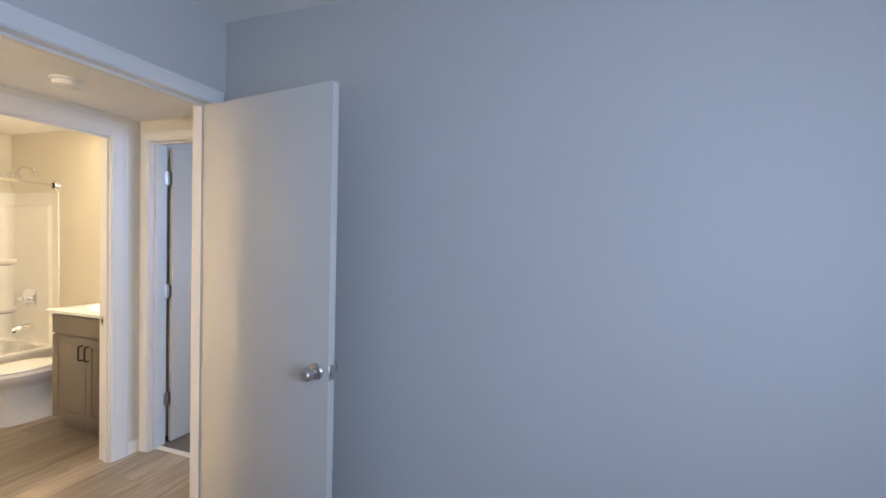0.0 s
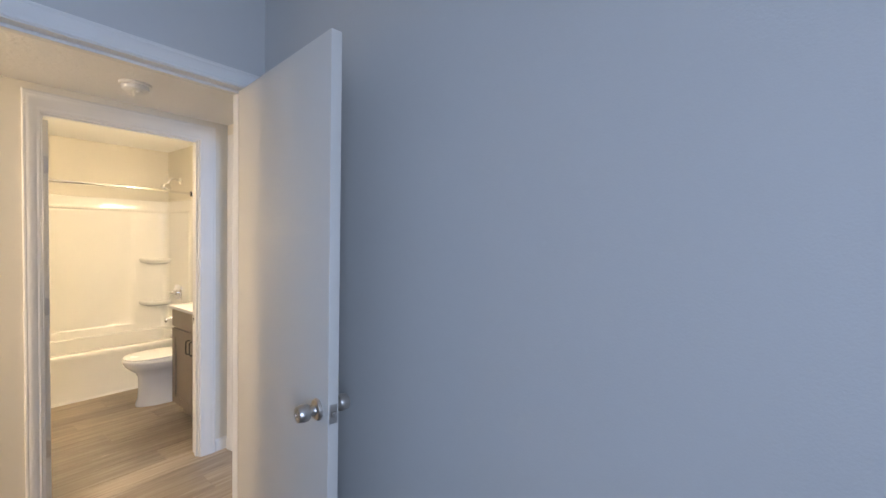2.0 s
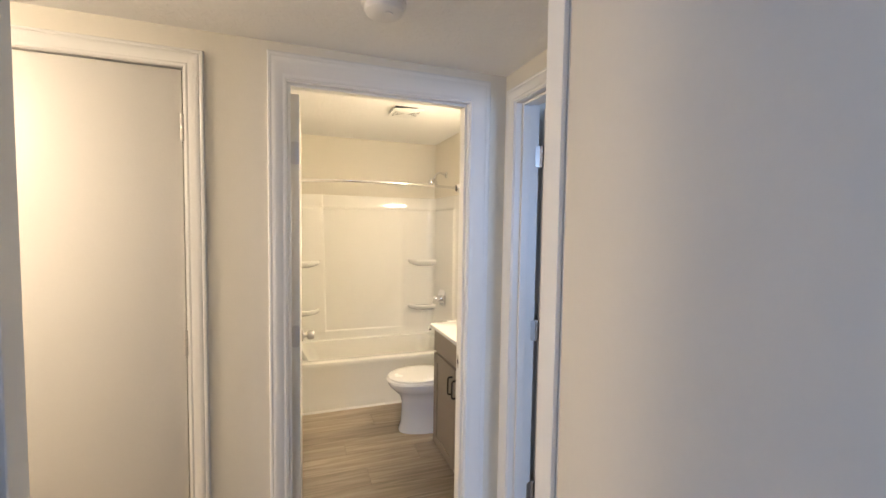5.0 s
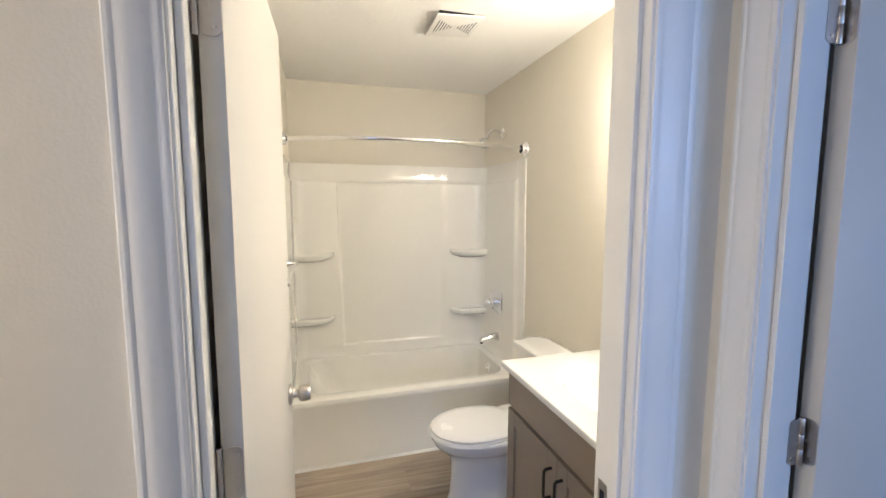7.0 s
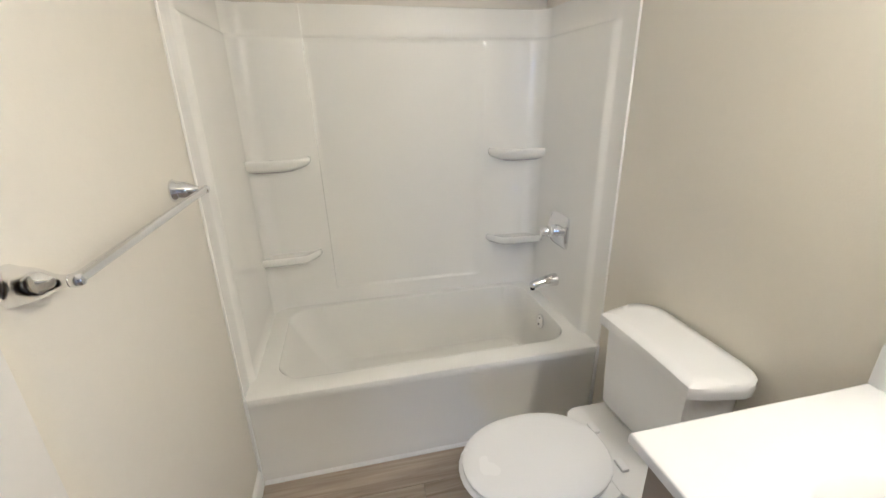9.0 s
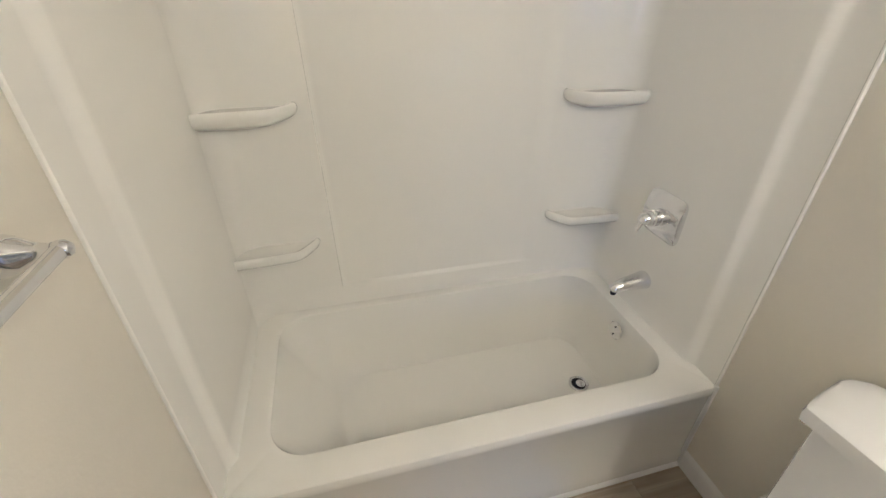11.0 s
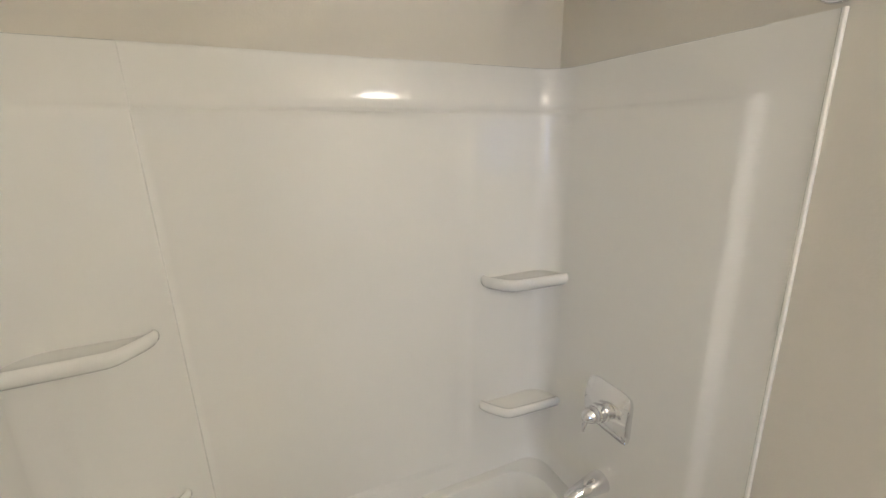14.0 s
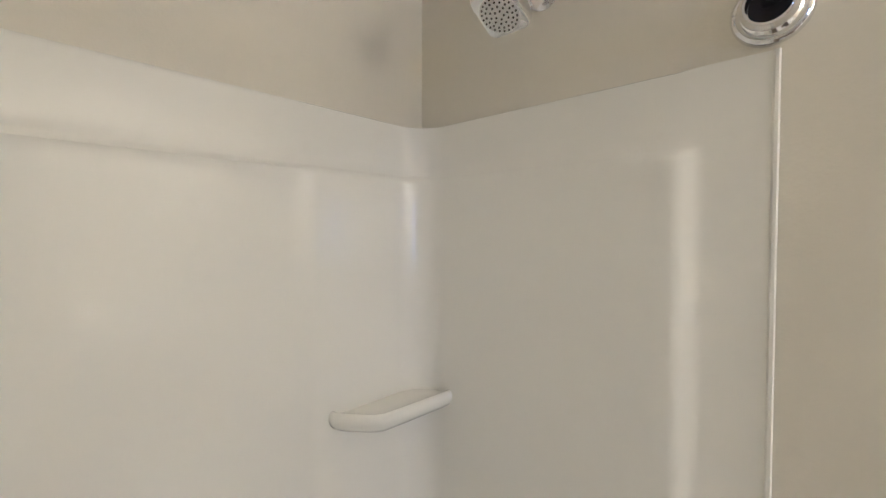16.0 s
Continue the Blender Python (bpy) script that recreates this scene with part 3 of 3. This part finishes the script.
for rr, cnt in ((0.008, 5), (0.016, 10), (0.024, 16), (0.031, 22)):
    for i in range(cnt):
        a = 2 * math.pi * i / cnt + rr * 40
        lathe([(0, -0.0622), (0.0019, -0.0622), (0.0014, -0.0645), (0, -0.0645)], hm @ pose(rr * math.cos(a), rr * math.sin(a), 0), 6, bm)
part("nozzles", bm, BLACK, hd, "small dark rubber nozzles")

rod = thing("shower_rod", "curved polished chrome shower curtain rod", "shower rod")
XR, ZRD = -1.70, 1.84
pts = [Vector((XR + 0.165 * (1 - ((y - 0.745) / 0.69) ** 2), y, ZRD)) for y in np.linspace(YL + 0.028, YR - 0.028, 29)]
part("rod", tube(pts[:9], 0.0125, 16), CHROME, rod)
part("rod_sleeve", tube(pts[8:], 0.0112, 16), CHROME, rod)
for y, s in ((YL, 1), (YR, -1)):
    m = pose(XR, y, ZRD, -90 * s)
    fl = part("rod_flange", lathe([(0, 0.0005), (0.047, 0.0005), (0.047, 0.006), (0.044, 0.010), (0.040, 0.012), (0.038, 0.018), (0.034, 0.022), (0.032, 0.024), (0.031, 0.032), (0.029, 0.036), (0.026, 0.036), (0.025, 0.020), (0, 0.020)], m, 32), CHROME, rod, "stepped chrome wall flange")
    # Dark disc on the recess floor paints the socket's inner shade.
    part("socket_shade", lathe([(0, 0.0202), (0.0245, 0.0202), (0.0245, 0.0215), (0, 0.0215)], m, 24), DARK, fl)

# ---- towel bar ----
tb = thing("towel_bar", "chrome towel bar on the wall beside the tub", "towel bar")
for x in (-0.934, -1.515):
    m = pose(x, YL, 1.203, -90)
    pst = part("post", lathe([(0, 0.0005), (0.029, 0.0005), (0.0295, 0.003), (0.027, 0.008), (0.0245, 0.018), (0.022, 0.030), (0.017, 0.042), (0.0115, 0.052), (0.0095, 0.060), (0.008, 0.066), (0.009, 0.07), (0, 0.07)], m, 22), CHROME, tb, "flared chrome post")
    part("finial", lathe([(0, 0.066), (0.007, 0.068), (0.0105, 0.074), (0.0105, 0.080), (0.007, 0.086), (0, 0.088)], m, 18), CHROME, pst)
part("bar", tube([(-0.934, YL + 0.076, 1.203), (-1.515, YL + 0.076, 1.203)], 0.0085, 16), CHROME, tb)

# ---- toilet ----
TX = -1.188
toilet = thing("toilet", "white porcelain two piece toilet with closed lid", "toilet", pose(TX, 0, 0))


def egg(yf, yb, hw, z, n=40, sq=2.3):
    """Outline from the front tip yf to the back yb, half width hw."""
    yc = yf + (yb - yf) * 0.52
    out = []
    for i in range(n):
        a = 2 * math.pi * i / n
        c, s = math.cos(a), math.sin(a)
        e = 2 / sq
        lx = hw * math.copysign(abs(c) ** (e if s > 0 else 0.95), c)
        ly = (yb - yc) * abs(s) ** e if s > 0 else -(yc - yf) * abs(s) ** 0.95
        out.append(Vector((lx, yc + ly, z)))
    return out


part("bowl", loft([egg(0.80, 1.30, 0.115, 0.0), egg(0.80, 1.30, 0.115, 0.02), egg(0.815, 1.29, 0.10, 0.06), egg(0.822, 1.28, 0.092, 0.16), egg(0.82, 1.27, 0.092, 0.235), egg(0.805, 1.265, 0.105, 0.272), egg(0.768, 1.26, 0.14, 0.305),
                   egg(0.737, 1.25, 0.164, 0.333), egg(0.722, 1.25, 0.174, 0.36), egg(0.72, 1.25, 0.176, 0.374), egg(0.725, 1.245, 0.171, 0.382), egg(0.76, 1.22, 0.14, 0.382)], cap0=True, cap1=True), PORC, toilet)
part("bowl_deck", loft([[Vector((p.x, p.y, p.z)) for p in round_rect(-w, w, 1.13, 1.40, 0.05, z)] for w, z in ((0.09, 0.2), (0.12, 0.30), (0.165, 0.35), (0.185, 0.362), (0.188, 0.376), (0.182, 0.384))], cap0=True, cap1=True), PORC, toilet)
part("seat_ring", loft([egg(0.715, 1.155, 0.178, 0.384), egg(0.71, 1.157, 0.172, 0.387), egg(0.715, 1.157, 0.172, 0.394), egg(0.72, 1.152, 0.167, 0.398)], cap0=True, cap1=True), SEATM, toilet)
part("lid", loft([egg(0.724, 1.165, 0.166, 0.3995), egg(0.72, 1.168, 0.170, 0.402), egg(0.72, 1.168, 0.170, 0.409), egg(0.726, 1.163, 0.164, 0.414), egg(0.76, 1.13, 0.13, 0.417)], cap0=True, cap1=True), SEATM, toilet, "closed white seat lid")
for s in (-1, 1):
    part("seat_hinge", box(s * 0.075 - 0.022, s * 0.075 + 0.022, 1.172, 1.196, 0.384, 0.396, 0.004, 2), SEATM, toilet)
    part("bolt_cap", lathe([(0, 0), (0.013, 0), (0.012, 0.012), (0.006, 0.018), (0, 0.019)], pose(s * 0.105, 1.10, 0.018), 12), PORC, toilet)


def tank_ring(hw, yf, yb, z, bow):
    """Straight front, ends swelling outward toward the wall."""
    c = hw * 0.84
    out = [Vector((c * u, yf + 0.006 * (1 - u * u), z)) for u in (-1, -0.6, -0.2, 0.2, 0.6, 1)]
    ends = [(c + (hw - c) * u, yf + (yb - 0.075 - yf) * u ** 1.35) for u in (0.12, 0.3, 0.5, 0.7, 0.86, 1.0)]
    ends += [(hw - 0.07 * (1 - math.cos(radians(a))), yb - 0.075 + 0.075 * math.sin(radians(a))) for a in (20, 45, 70, 90)]
    out += [Vector((x, y, z)) for x, y in ends]
    out += [Vector((-x, y, z)) for x, y in reversed(ends)]
    return out


part("tank", loft([tank_ring(0.15, 1.285, 1.43, 0.395, 0.05), tank_ring(0.19, 1.268, 1.432, 0.42, 0.05), tank_ring(0.193, 1.262, 1.434, 0.55, 0.055), tank_ring(0.198, 1.257, 1.435, 0.7103, 0.06)], cap0=True, cap1=True), PORC, toilet)
part("tank_lid", loft([tank_ring(0.200, 1.255, 1.437, 0.7105, 0.06), tank_ring(0.222, 1.236, 1.447, 0.714, 0.062), tank_ring(0.224, 1.234, 1.448, 0.735, 0.062), tank_ring(0.222, 1.236, 1.447, 0.747, 0.062), tank_ring(0.214, 1.244, 1.440, 0.754, 0.06), tank_ring(0.18, 1.275, 1.41, 0.757, 0.05)], cap0=True, cap1=True), PORC, toilet)
fh = part("flush_lever", lathe([(0, 0), (0.012, 0), (0.012, 0.006), (0.008, 0.012), (0, 0.012)], pose(-0.192, 1.35, 0.665, 0, -90), 16), CHROME, toilet)
part("lever_arm", tube([(-0.200, 1.355, 0.665), (-0.205, 1.335, 0.663), (-0.206, 1.305, 0.655)], [0.006, 0.007, 0.008], 10), CHROME, fh)

# ---- vanity ----
VX0, VX1, VF, VT = -0.80, XI - 0.002, 0.905, 0.88
van = thing("vanity_cabinet", "taupe shaker bathroom vanity cabinet with black pulls", "cabinet")
cx0, cx1, cf = VX0 + 0.025, VX1, 0.945
bm = box(cx0, cx0 + 0.016, cf, YR - 0.004, 0.10, 0.8552, 0.001, 1)
box(cx1 - 0.016, cx1, cf, YR - 0.004, 0.10, 0.8552, 0.001, 1, bm)
box(cx0 + 0.016, cx1 - 0.016, cf, YR - 0.004, 0.10, 0.116, bm=bm)
box(cx0 + 0.016, cx1 - 0.016, cf, cf + 0.018, 0.116, 0.8552, bm=bm)
box(cx0 + 0.016, cx1 - 0.016, YR - 0.012, YR - 0.004, 0.116, 0.8552, bm=bm)
part("body", bm, CAB, van)
part("toe_kick", box(cx0 + 0.004, cx1 - 0.004, cf + 0.06, YR - 0.01, 0.0, 0.0995), CAB, van)
part("drawer_front", box(cx0 + 0.006, cx1 - 0.006, cf - 0.02, cf - 0.0005, 0.715, 0.845, 0.002, 1), CAB, van)
cm = (cx0 + cx1) / 2
for a, b, s in ((cx0 + 0.006, cm - 0.002, 1), (cm + 0.002, cx1 - 0.006, -1)):
    bm = box(a + 0.05, b - 0.05, cf - 0.012, cf - 0.0005, 0.165, 0.645)
    dp = part("cabinet_door", bm, CAB, van)
    part("stile", box(a, a + 0.055, cf - 0.02, cf - 0.0005, 0.112, 0.70, 0.0015, 1), CAB, dp)
    part("stile", box(b - 0.055, b, cf - 0.02, cf - 0.0005, 0.112, 0.70, 0.0015, 1), CAB, dp)
    part("rail", box(a + 0.055, b - 0.055, cf - 0.0198, cf - 0.0005, 0.112, 0.167, 0.0015, 1), CAB, dp)
    part("rail", box(a + 0.055, b - 0.055, cf - 0.0198, cf - 0.0005, 0.645, 0.70, 0.0015, 1), CAB, dp)
    hx = (b - 0.03) if s > 0 else (a + 0.03)
    zz = 0.60
    part("pull", tube([(hx, cf - 0.0195, zz + 0.05), (hx, cf - 0.040, zz + 0.049), (hx, cf - 0.046, zz + 0.044), (hx, cf - 0.047, zz + 0.03), (hx, cf - 0.047, zz - 0.03), (hx, cf - 0.046, zz - 0.044), (hx, cf - 0.040, zz - 0.049), (hx, cf - 0.0195, zz - 0.05)], 0.0048, 10), BLACK, dp, "black bar pull")

top = thing("countertop", "white cultured marble vanity top with integral oval sink", "countertop")
SX, SY, SA, SB = -0.44, 1.165, 0.222, 0.155
N = 64


def oval(k, z, dy=0.0):
    return [Vector((SX + SA * k * math.cos(2 * math.pi * i / N), SY + dy * 1.0 + SB * k * math.sin(2 * math.pi * i / N), z)) for i in range(N)]


def rect_ring(x0_, x1_, y0_, y1_, z):
    out = []
    for i in range(N):
        a = 2 * math.pi * i / N
        c, s = math.cos(a), math.sin(a)
        tx = ((x1_ - SX) if c > 0 else (x0_ - SX)) / c if abs(c) > 1e-9 else 1e9
        ty = ((y1_ - SY) if s > 0 else (y0_ - SY)) / s if abs(s) > 1e-9 else 1e9
        t = min(tx, ty)
        out.append(Vector((SX + t * c, SY + t * s, z)))
    for qx in (x0_, x1_):
        for qy in (y0_, y1_):
            j = min(range(N), key=lambda i: (out[i] - Vector((qx, qy, z))).length)
            out[j] = Vector((qx, qy, z))
    return out


X0, X1, Y0, Y1 = VX0, VX1, VF, YR - 0.002
rings = [rect_ring(X0 + 0.01, X1 - 0.001, Y0 + 0.01, Y1 - 0.001, VT - 0.0245), rect_ring(X0 + 0.001, X1 - 0.001, Y0 + 0.001, Y1, VT - 0.022), rect_ring(X0, X1, Y0, Y1, VT - 0.018), rect_ring(X0, X1, Y0, Y1, VT - 0.004), rect_ring(X0 + 0.001, X1, Y0 + 0.001, Y1, VT - 0.001), rect_ring(X0 + 0.004, X1 - 0.004, Y0 + 0.004, Y1 - 0.004, VT),
         oval(1.2, VT), oval(1.13, VT - 0.0008), oval(1.07, VT - 0.003), oval(1.02, VT - 0.008), oval(0.985, VT - 0.016), oval(0.945, VT - 0.032), oval(0.86, VT - 0.066), oval(0.74, VT - 0.098, 0.008), oval(0.55, VT - 0.120, 0.02), oval(0.30, VT - 0.131, 0.04), oval(0.12, VT - 0.134, 0.05)]
part("slab", loft(rings, cap1=True), MARBLE, top, "", 55)
part("backsplash", box(X0 + 0.001, X1, YR - 0.024, YR - 0.003, VT + 0.0002, VT + 0.09, 0.003, 2), MARBLE, top)
DM = pose(SX + 0.005, SY + 0.05, VT - 0.1325)
sd = part("sink_drain", lathe([(0.024, 0.0), (0.033, 0.0), (0.034, 0.004), (0.031, 0.007), (0.027, 0.006), (0.0245, 0.002)], DM, 28), CHROME, top, "chrome pop-up sink drain")
# Dark disc under the stopper, coloured as the shade in the drain's gap.
part("drain_gap_shade", lathe([(0.0, 0.0), (0.0265, 0.0), (0.0265, 0.0045), (0.0, 0.0045)], DM, 24), DARK, sd)
part("stopper", lathe([(0.0, 0.004), (0.0185, 0.004), (0.020, 0.009), (0.017, 0.013), (0.008, 0.016), (0.0, 0.0165)], DM, 24), CHROME, sd)

fc = thing("sink_faucet", "polished chrome arched sink faucet on the vanity top", "faucet", pose(SX, 1.35, VT))
part("spout_base", lathe([(0, 0), (0.0265, 0), (0.0265, 0.003), (0.025, 0.006), (0.0235, 0.02), (0.022, 0.03), (0, 0.03)], n=28), CHROME, fc)
part("spout", tube(bezier((0, 0, 0.02), (0, 0.012, 0.13), (0, -0.045, 0.145), (0, -0.10, 0.085), 14), [0.0232, 0.0222, 0.0215, 0.021, 0.0205, 0.020, 0.020, 0.020, 0.0202, 0.0205, 0.0208, 0.0208, 0.020, 0.018, 0.015], 22, flat=0.9), CHROME, fc)
for s in (-1, 1):
    hnd = thing("faucet_handle", "polished chrome lever handle beside the faucet", "faucet handle", pose(SX + s * 0.102, 1.352, VT), "faucet handles")
    part("handle_base", lathe([(0, 0), (0.027, 0), (0.028, 0.003), (0.022, 0.02), (0.015, 0.045), (0.013, 0.055), (0, 0.055)], n=6), CHROME, hnd)
    part("lever", tube(bezier((0, 0, 0.045), (0.0, 0.0, 0.075), (s * 0.015, 0.0, 0.09), (s * 0.06, 0.004, 0.098), 10), [0.012, 0.012, 0.0115, 0.011, 0.0105, 0.010, 0.0095, 0.009, 0.0085, 0.008, 0.006], 12, flat=0.7), CHROME, hnd)

# ---- mirror ----
mir = thing("wall_mirror", "white framed rectangular mirror above the vanity", "mirror")
mx0, mx1, mz0, mz1, fw = -0.823, -0.145, 1.043, 1.845, 0.076
yw = YR - 0.001
bm = bmesh.new()
prof = [(0.0, 0.0), (0.0, 0.016), (0.003, 0.019), (0.006, 0.020), (0.055, 0.020), (0.060, 0.017), (0.066, 0.015), (0.072, 0.012), (fw, 0.008), (fw, 0.0)]
rings = []
for x, z, kx, kz in ((mx0, mz0, 1, 1), (mx1, mz0, -1, 1), (mx1, mz1, -1, -1), (mx0, mz1, 1, -1), (mx0, mz0, 1, 1)):
    rings.append([Vector((x + kx * w, yw - d, z + kz * w)) for w, d in prof])
part("frame", loft(rings), TRIM, mir, "", 14)
part("mirror_glass", box(mx0 + fw - 0.004, mx1 - fw + 0.004, yw - 0.006, yw - 0.001, mz0 + fw - 0.004, mz1 - fw + 0.004), MIRROR, mir)

# ---- vanity light ----
vl = thing("vanity_light", "chrome vanity light bar with three lit frosted glass shades", "wall lamp", pose(-0.485, YR, 2.06))
part("back_plate", box(-0.25, 0.25, -0.022, -0.001, -0.04, 0.04, 0.008, 2), CHROME, vl)
for x in (-0.165, 0.0, 0.165):
    arm = part("arm", tube(bezier((x, -0.02, 0), (x, -0.06, 0.0), (x, -0.11, 0.0), (x, -0.095, -0.03), 8), 0.008, 10), CHROME, vl)
    part("cap", lathe([(0, 0.0), (0.040, 0.0), (0.050, -0.010), (0.050, -0.020), (0, -0.020)], pose(x, -0.095, -0.025), 20), CHROME, arm)
    part("shade", lathe([(0.0, 0.0), (0.028, 0.0), (0.038, -0.018), (0.044, -0.06), (0.050, -0.12), (0.060, -0.18), (0.068, -0.21), (0.064, -0.2105), (0.056, -0.19), (0, -0.185)], pose(x, -0.095, -0.046), 28), GLOW, vl, "lit frosted glass bell shade")

# ---- ceiling vent ----
vent = thing("exhaust_vent", "white plastic bathroom exhaust fan grille hanging slightly loose", "ceiling vent", pose(-1.25, 0.845, ZB, 3.5, 0, 0))
# Near-black block above the grille stands in for the shade in the gap.
part("vent_gap_shade", box(-0.095, 0.095, -0.095, 0.095, -0.004, 0.02), DARK, vent, "near-black block painting the shade in the gap above the grille")
gr = part("grille", box(-0.115, 0.115, -0.11, 0.11, -0.024, -0.014, 0.004, 2), PLASTIC, vent)
for s in (-1, 1):
    for i in range(6):
        L = 0.012 + 0.0105 * i
        yy = s * (0.018 + 0.0135 * i)
        # The grille is solid; thin dark strips paint the shade of its slots.
        part("slot_shade", box(-L, L, yy - 0.0014, yy + 0.0014, -0.0252, -0.0235), DARK, gr)

# ---- hall things ----
sm = thing("smoke_detector", "round white plastic smoke detector on the hall ceiling", "smoke detector", pose(0.458, 0.335, ZH))
part("base", lathe([(0, 0.0), (0.066, 0.0), (0.066, -0.010), (0.062, -0.012), (0, -0.012)], n=32), PLASTIC, sm)
part("cover", lathe([(0, -0.012), (0.056, -0.012), (0.058, -0.016), (0.055, -0.032), (0.046, -0.038), (0.02, -0.039), (0, -0.039)], n=32), PLASTIC, sm)
part("test_button", lathe([(0, -0.0385), (0.012, -0.0385), (0.011, -0.042), (0, -0.042)], pose(0.02, 0.01, 0), 16), PLASTIC, sm)
hl = thing("hall_ceiling_light", "flush round hall ceiling light with lit glass", "ceiling lamp", pose(0.5, -1.35, ZH))
part("pan", lathe([(0, 0), (0.15, 0), (0.15, -0.02), (0, -0.02)], n=32), NICKEL, hl)
part("dome", lathe([(0, -0.02), (0.14, -0.02), (0.13, -0.05), (0.09, -0.075), (0, -0.085)], n=32), GLOWH, hl)

# ---- light switch in the bedroom ----
sw = thing("light_switch", "white rocker light switch plate on the bedroom wall", "light switch", pose(XBED, -0.408, 1.113))
part("plate", box(0.0003, 0.006, -0.0375, 0.0375, -0.0605, 0.0605, 0.003, 2), PLASTIC, sw)
part("rocker", box(0.006, 0.0095, -0.0165, 0.0165, -0.033, 0.033, 0.0015, 2), PLASTIC, sw)
for z in (-0.048, 0.048):
    part("screw", lathe([(0, 0), (0.003, 0), (0.0025, 0.001), (0, 0.001)], pose(0.006, 0, z, 0, 90), 8), PLASTIC, sw)

# ---- strike plates, water supply ----
for place in ((XI + 0.024, JR - 0.0006, 0.885), ):
    sp = thing("strike_plate", "satin nickel strike plate on the bathroom door jamb", "strike plate", pose(*place))
    part("plate", box(-0.014, 0.014, -0.0012, 0.0003, -0.03, 0.03, 0.0005, 1), NICKEL, sp)
    # No hole is cut; a thin dark patch paints its shade on the plate.
    part("latch_hole_shade", box(-0.007, 0.007, -0.0016, -0.0011, -0.011, 0.011), DARK, sp)
sp = thing("strike_plate", "satin nickel strike plate on the bedroom door jamb", "strike plate", pose(XBED - 0.022, BA + 0.0006, 0.93))
part("plate", box(-0.014, 0.024, -0.0003, 0.0012, -0.03, 0.03, 0.0005, 1), NICKEL, sp)
# Dark patch again, painting the shade of an uncut latch hole.
part("latch_hole_shade", box(-0.007, 0.007, 0.0011, 0.0016, -0.011, 0.011), DARK, sp)
ws = thing("water_supply", "braided toilet supply hose with chrome stop valve", "supply hose", pose(TX - 0.16, YR, 0))
part("stop_valve", lathe([(0, 0.0005), (0.028, 0.0005), (0.026, 0.005), (0.009, 0.008), (0.009, 0.05), (0.016, 0.052), (0.016, 0.07), (0, 0.07)], pose(0, 0, 0.17, 90), 18), CHROME, ws)
part("hose", tube(bezier((0, -0.05, 0.175), (-0.05, -0.055, 0.30), (-0.03, -0.06, 0.36), (0.02, -0.085, 0.392), 14), 0.006, 10), NICKEL, ws)

# ---- baseboards ----
BASE = [(0.0005, 0.0), (0.0135, 0.0), (0.0135, 0.006), (0.011, 0.012), (0.011, 0.055), (0.009, 0.064), (0.005, 0.072), (0.0005, 0.078)]


def baseboard(axis, plane, sign, a0, a1):
    return structure("baseboard", loft([[along(axis, plane, a, sign * d, z) for d, z in BASE] for a in (a0, a1)], cap0=True, cap1=True), TRIM, "white painted baseboard", "baseboard")


baseboard("y", YL, 1, XT + 0.0055, XI - 0.03)
baseboard("y", YR, -1, XT + 0.0055, cx0 - 0.002)
baseboard("x", XH, 1, JR + 0.1, YEND)
baseboard("x", XH, 1, CB + 0.067, -0.012)
baseboard("y", YEND, -1, XH + 0.014, D2A - 0.064)
baseboard("y", YEND, -1, D2B + 0.058, XBED - T)
baseboard("y", YBIG, -1, XBED, 4.4)
baseboard("x", XBED, 1, -3.2, BA - 0.07)
baseboard("x", XBED, 1, BB + 0.064, YBIG - 0.014)
baseboard("x", -0.66, 1, YR + T, 4.2)
structure("threshold", box(D2A, D2B, YEND + 0.045, YEND + 0.08, -0.004, 0.008, 0.003, 2), CAULK, "pale transition strip at the carpet edge", "threshold")

# ---- vinyl plank floor ----
fl = tagged(new("floor"), "grey brown wood look vinyl plank floor", "floor", kind="structure")
PW, PL = 0.18, 1.22
plank_meshes = {}


def plank(px, py0, py1, w):
    key = (round(w, 3), round(py1 - py0, 3))
    if key not in plank_meshes:
        b = box(-w / 2 + 0.0004, w / 2 - 0.0004, -(py1 - py0) / 2 + 0.0004, (py1 - py0) / 2 - 0.0004, -0.012, 0.0, 0.0012, 1)
        me = bpy.data.meshes.new("plank")
        b.to_mesh(me)
        b.free()
        me.materials.append(PLANK)
        plank_meshes[key] = me
    o = new("plank", plank_meshes[key])
    o.parent = fl
    o.location = (px, (py0 + py1) / 2, 0)


rng = random.Random(4)
x = XT - 0.03
row = 0
while x < XBED - T + 0.06:
    w = PW
    lo, hi = (YL, YR) if x + w < XI + 0.06 else (-2.4, YEND + 0.06)
    y = lo - [0.15, 0.75, 0.4, 1.0, 0.55, 0.9, 0.25][row % 7] + (0.15 if lo > -1 else 0)
    while y < hi:
        a, b = max(y, lo), min(y + PL, hi)
        if b - a > 0.02:
            plank(x + w / 2, a, b, w)
        y += PL
    x += w
    row += 1
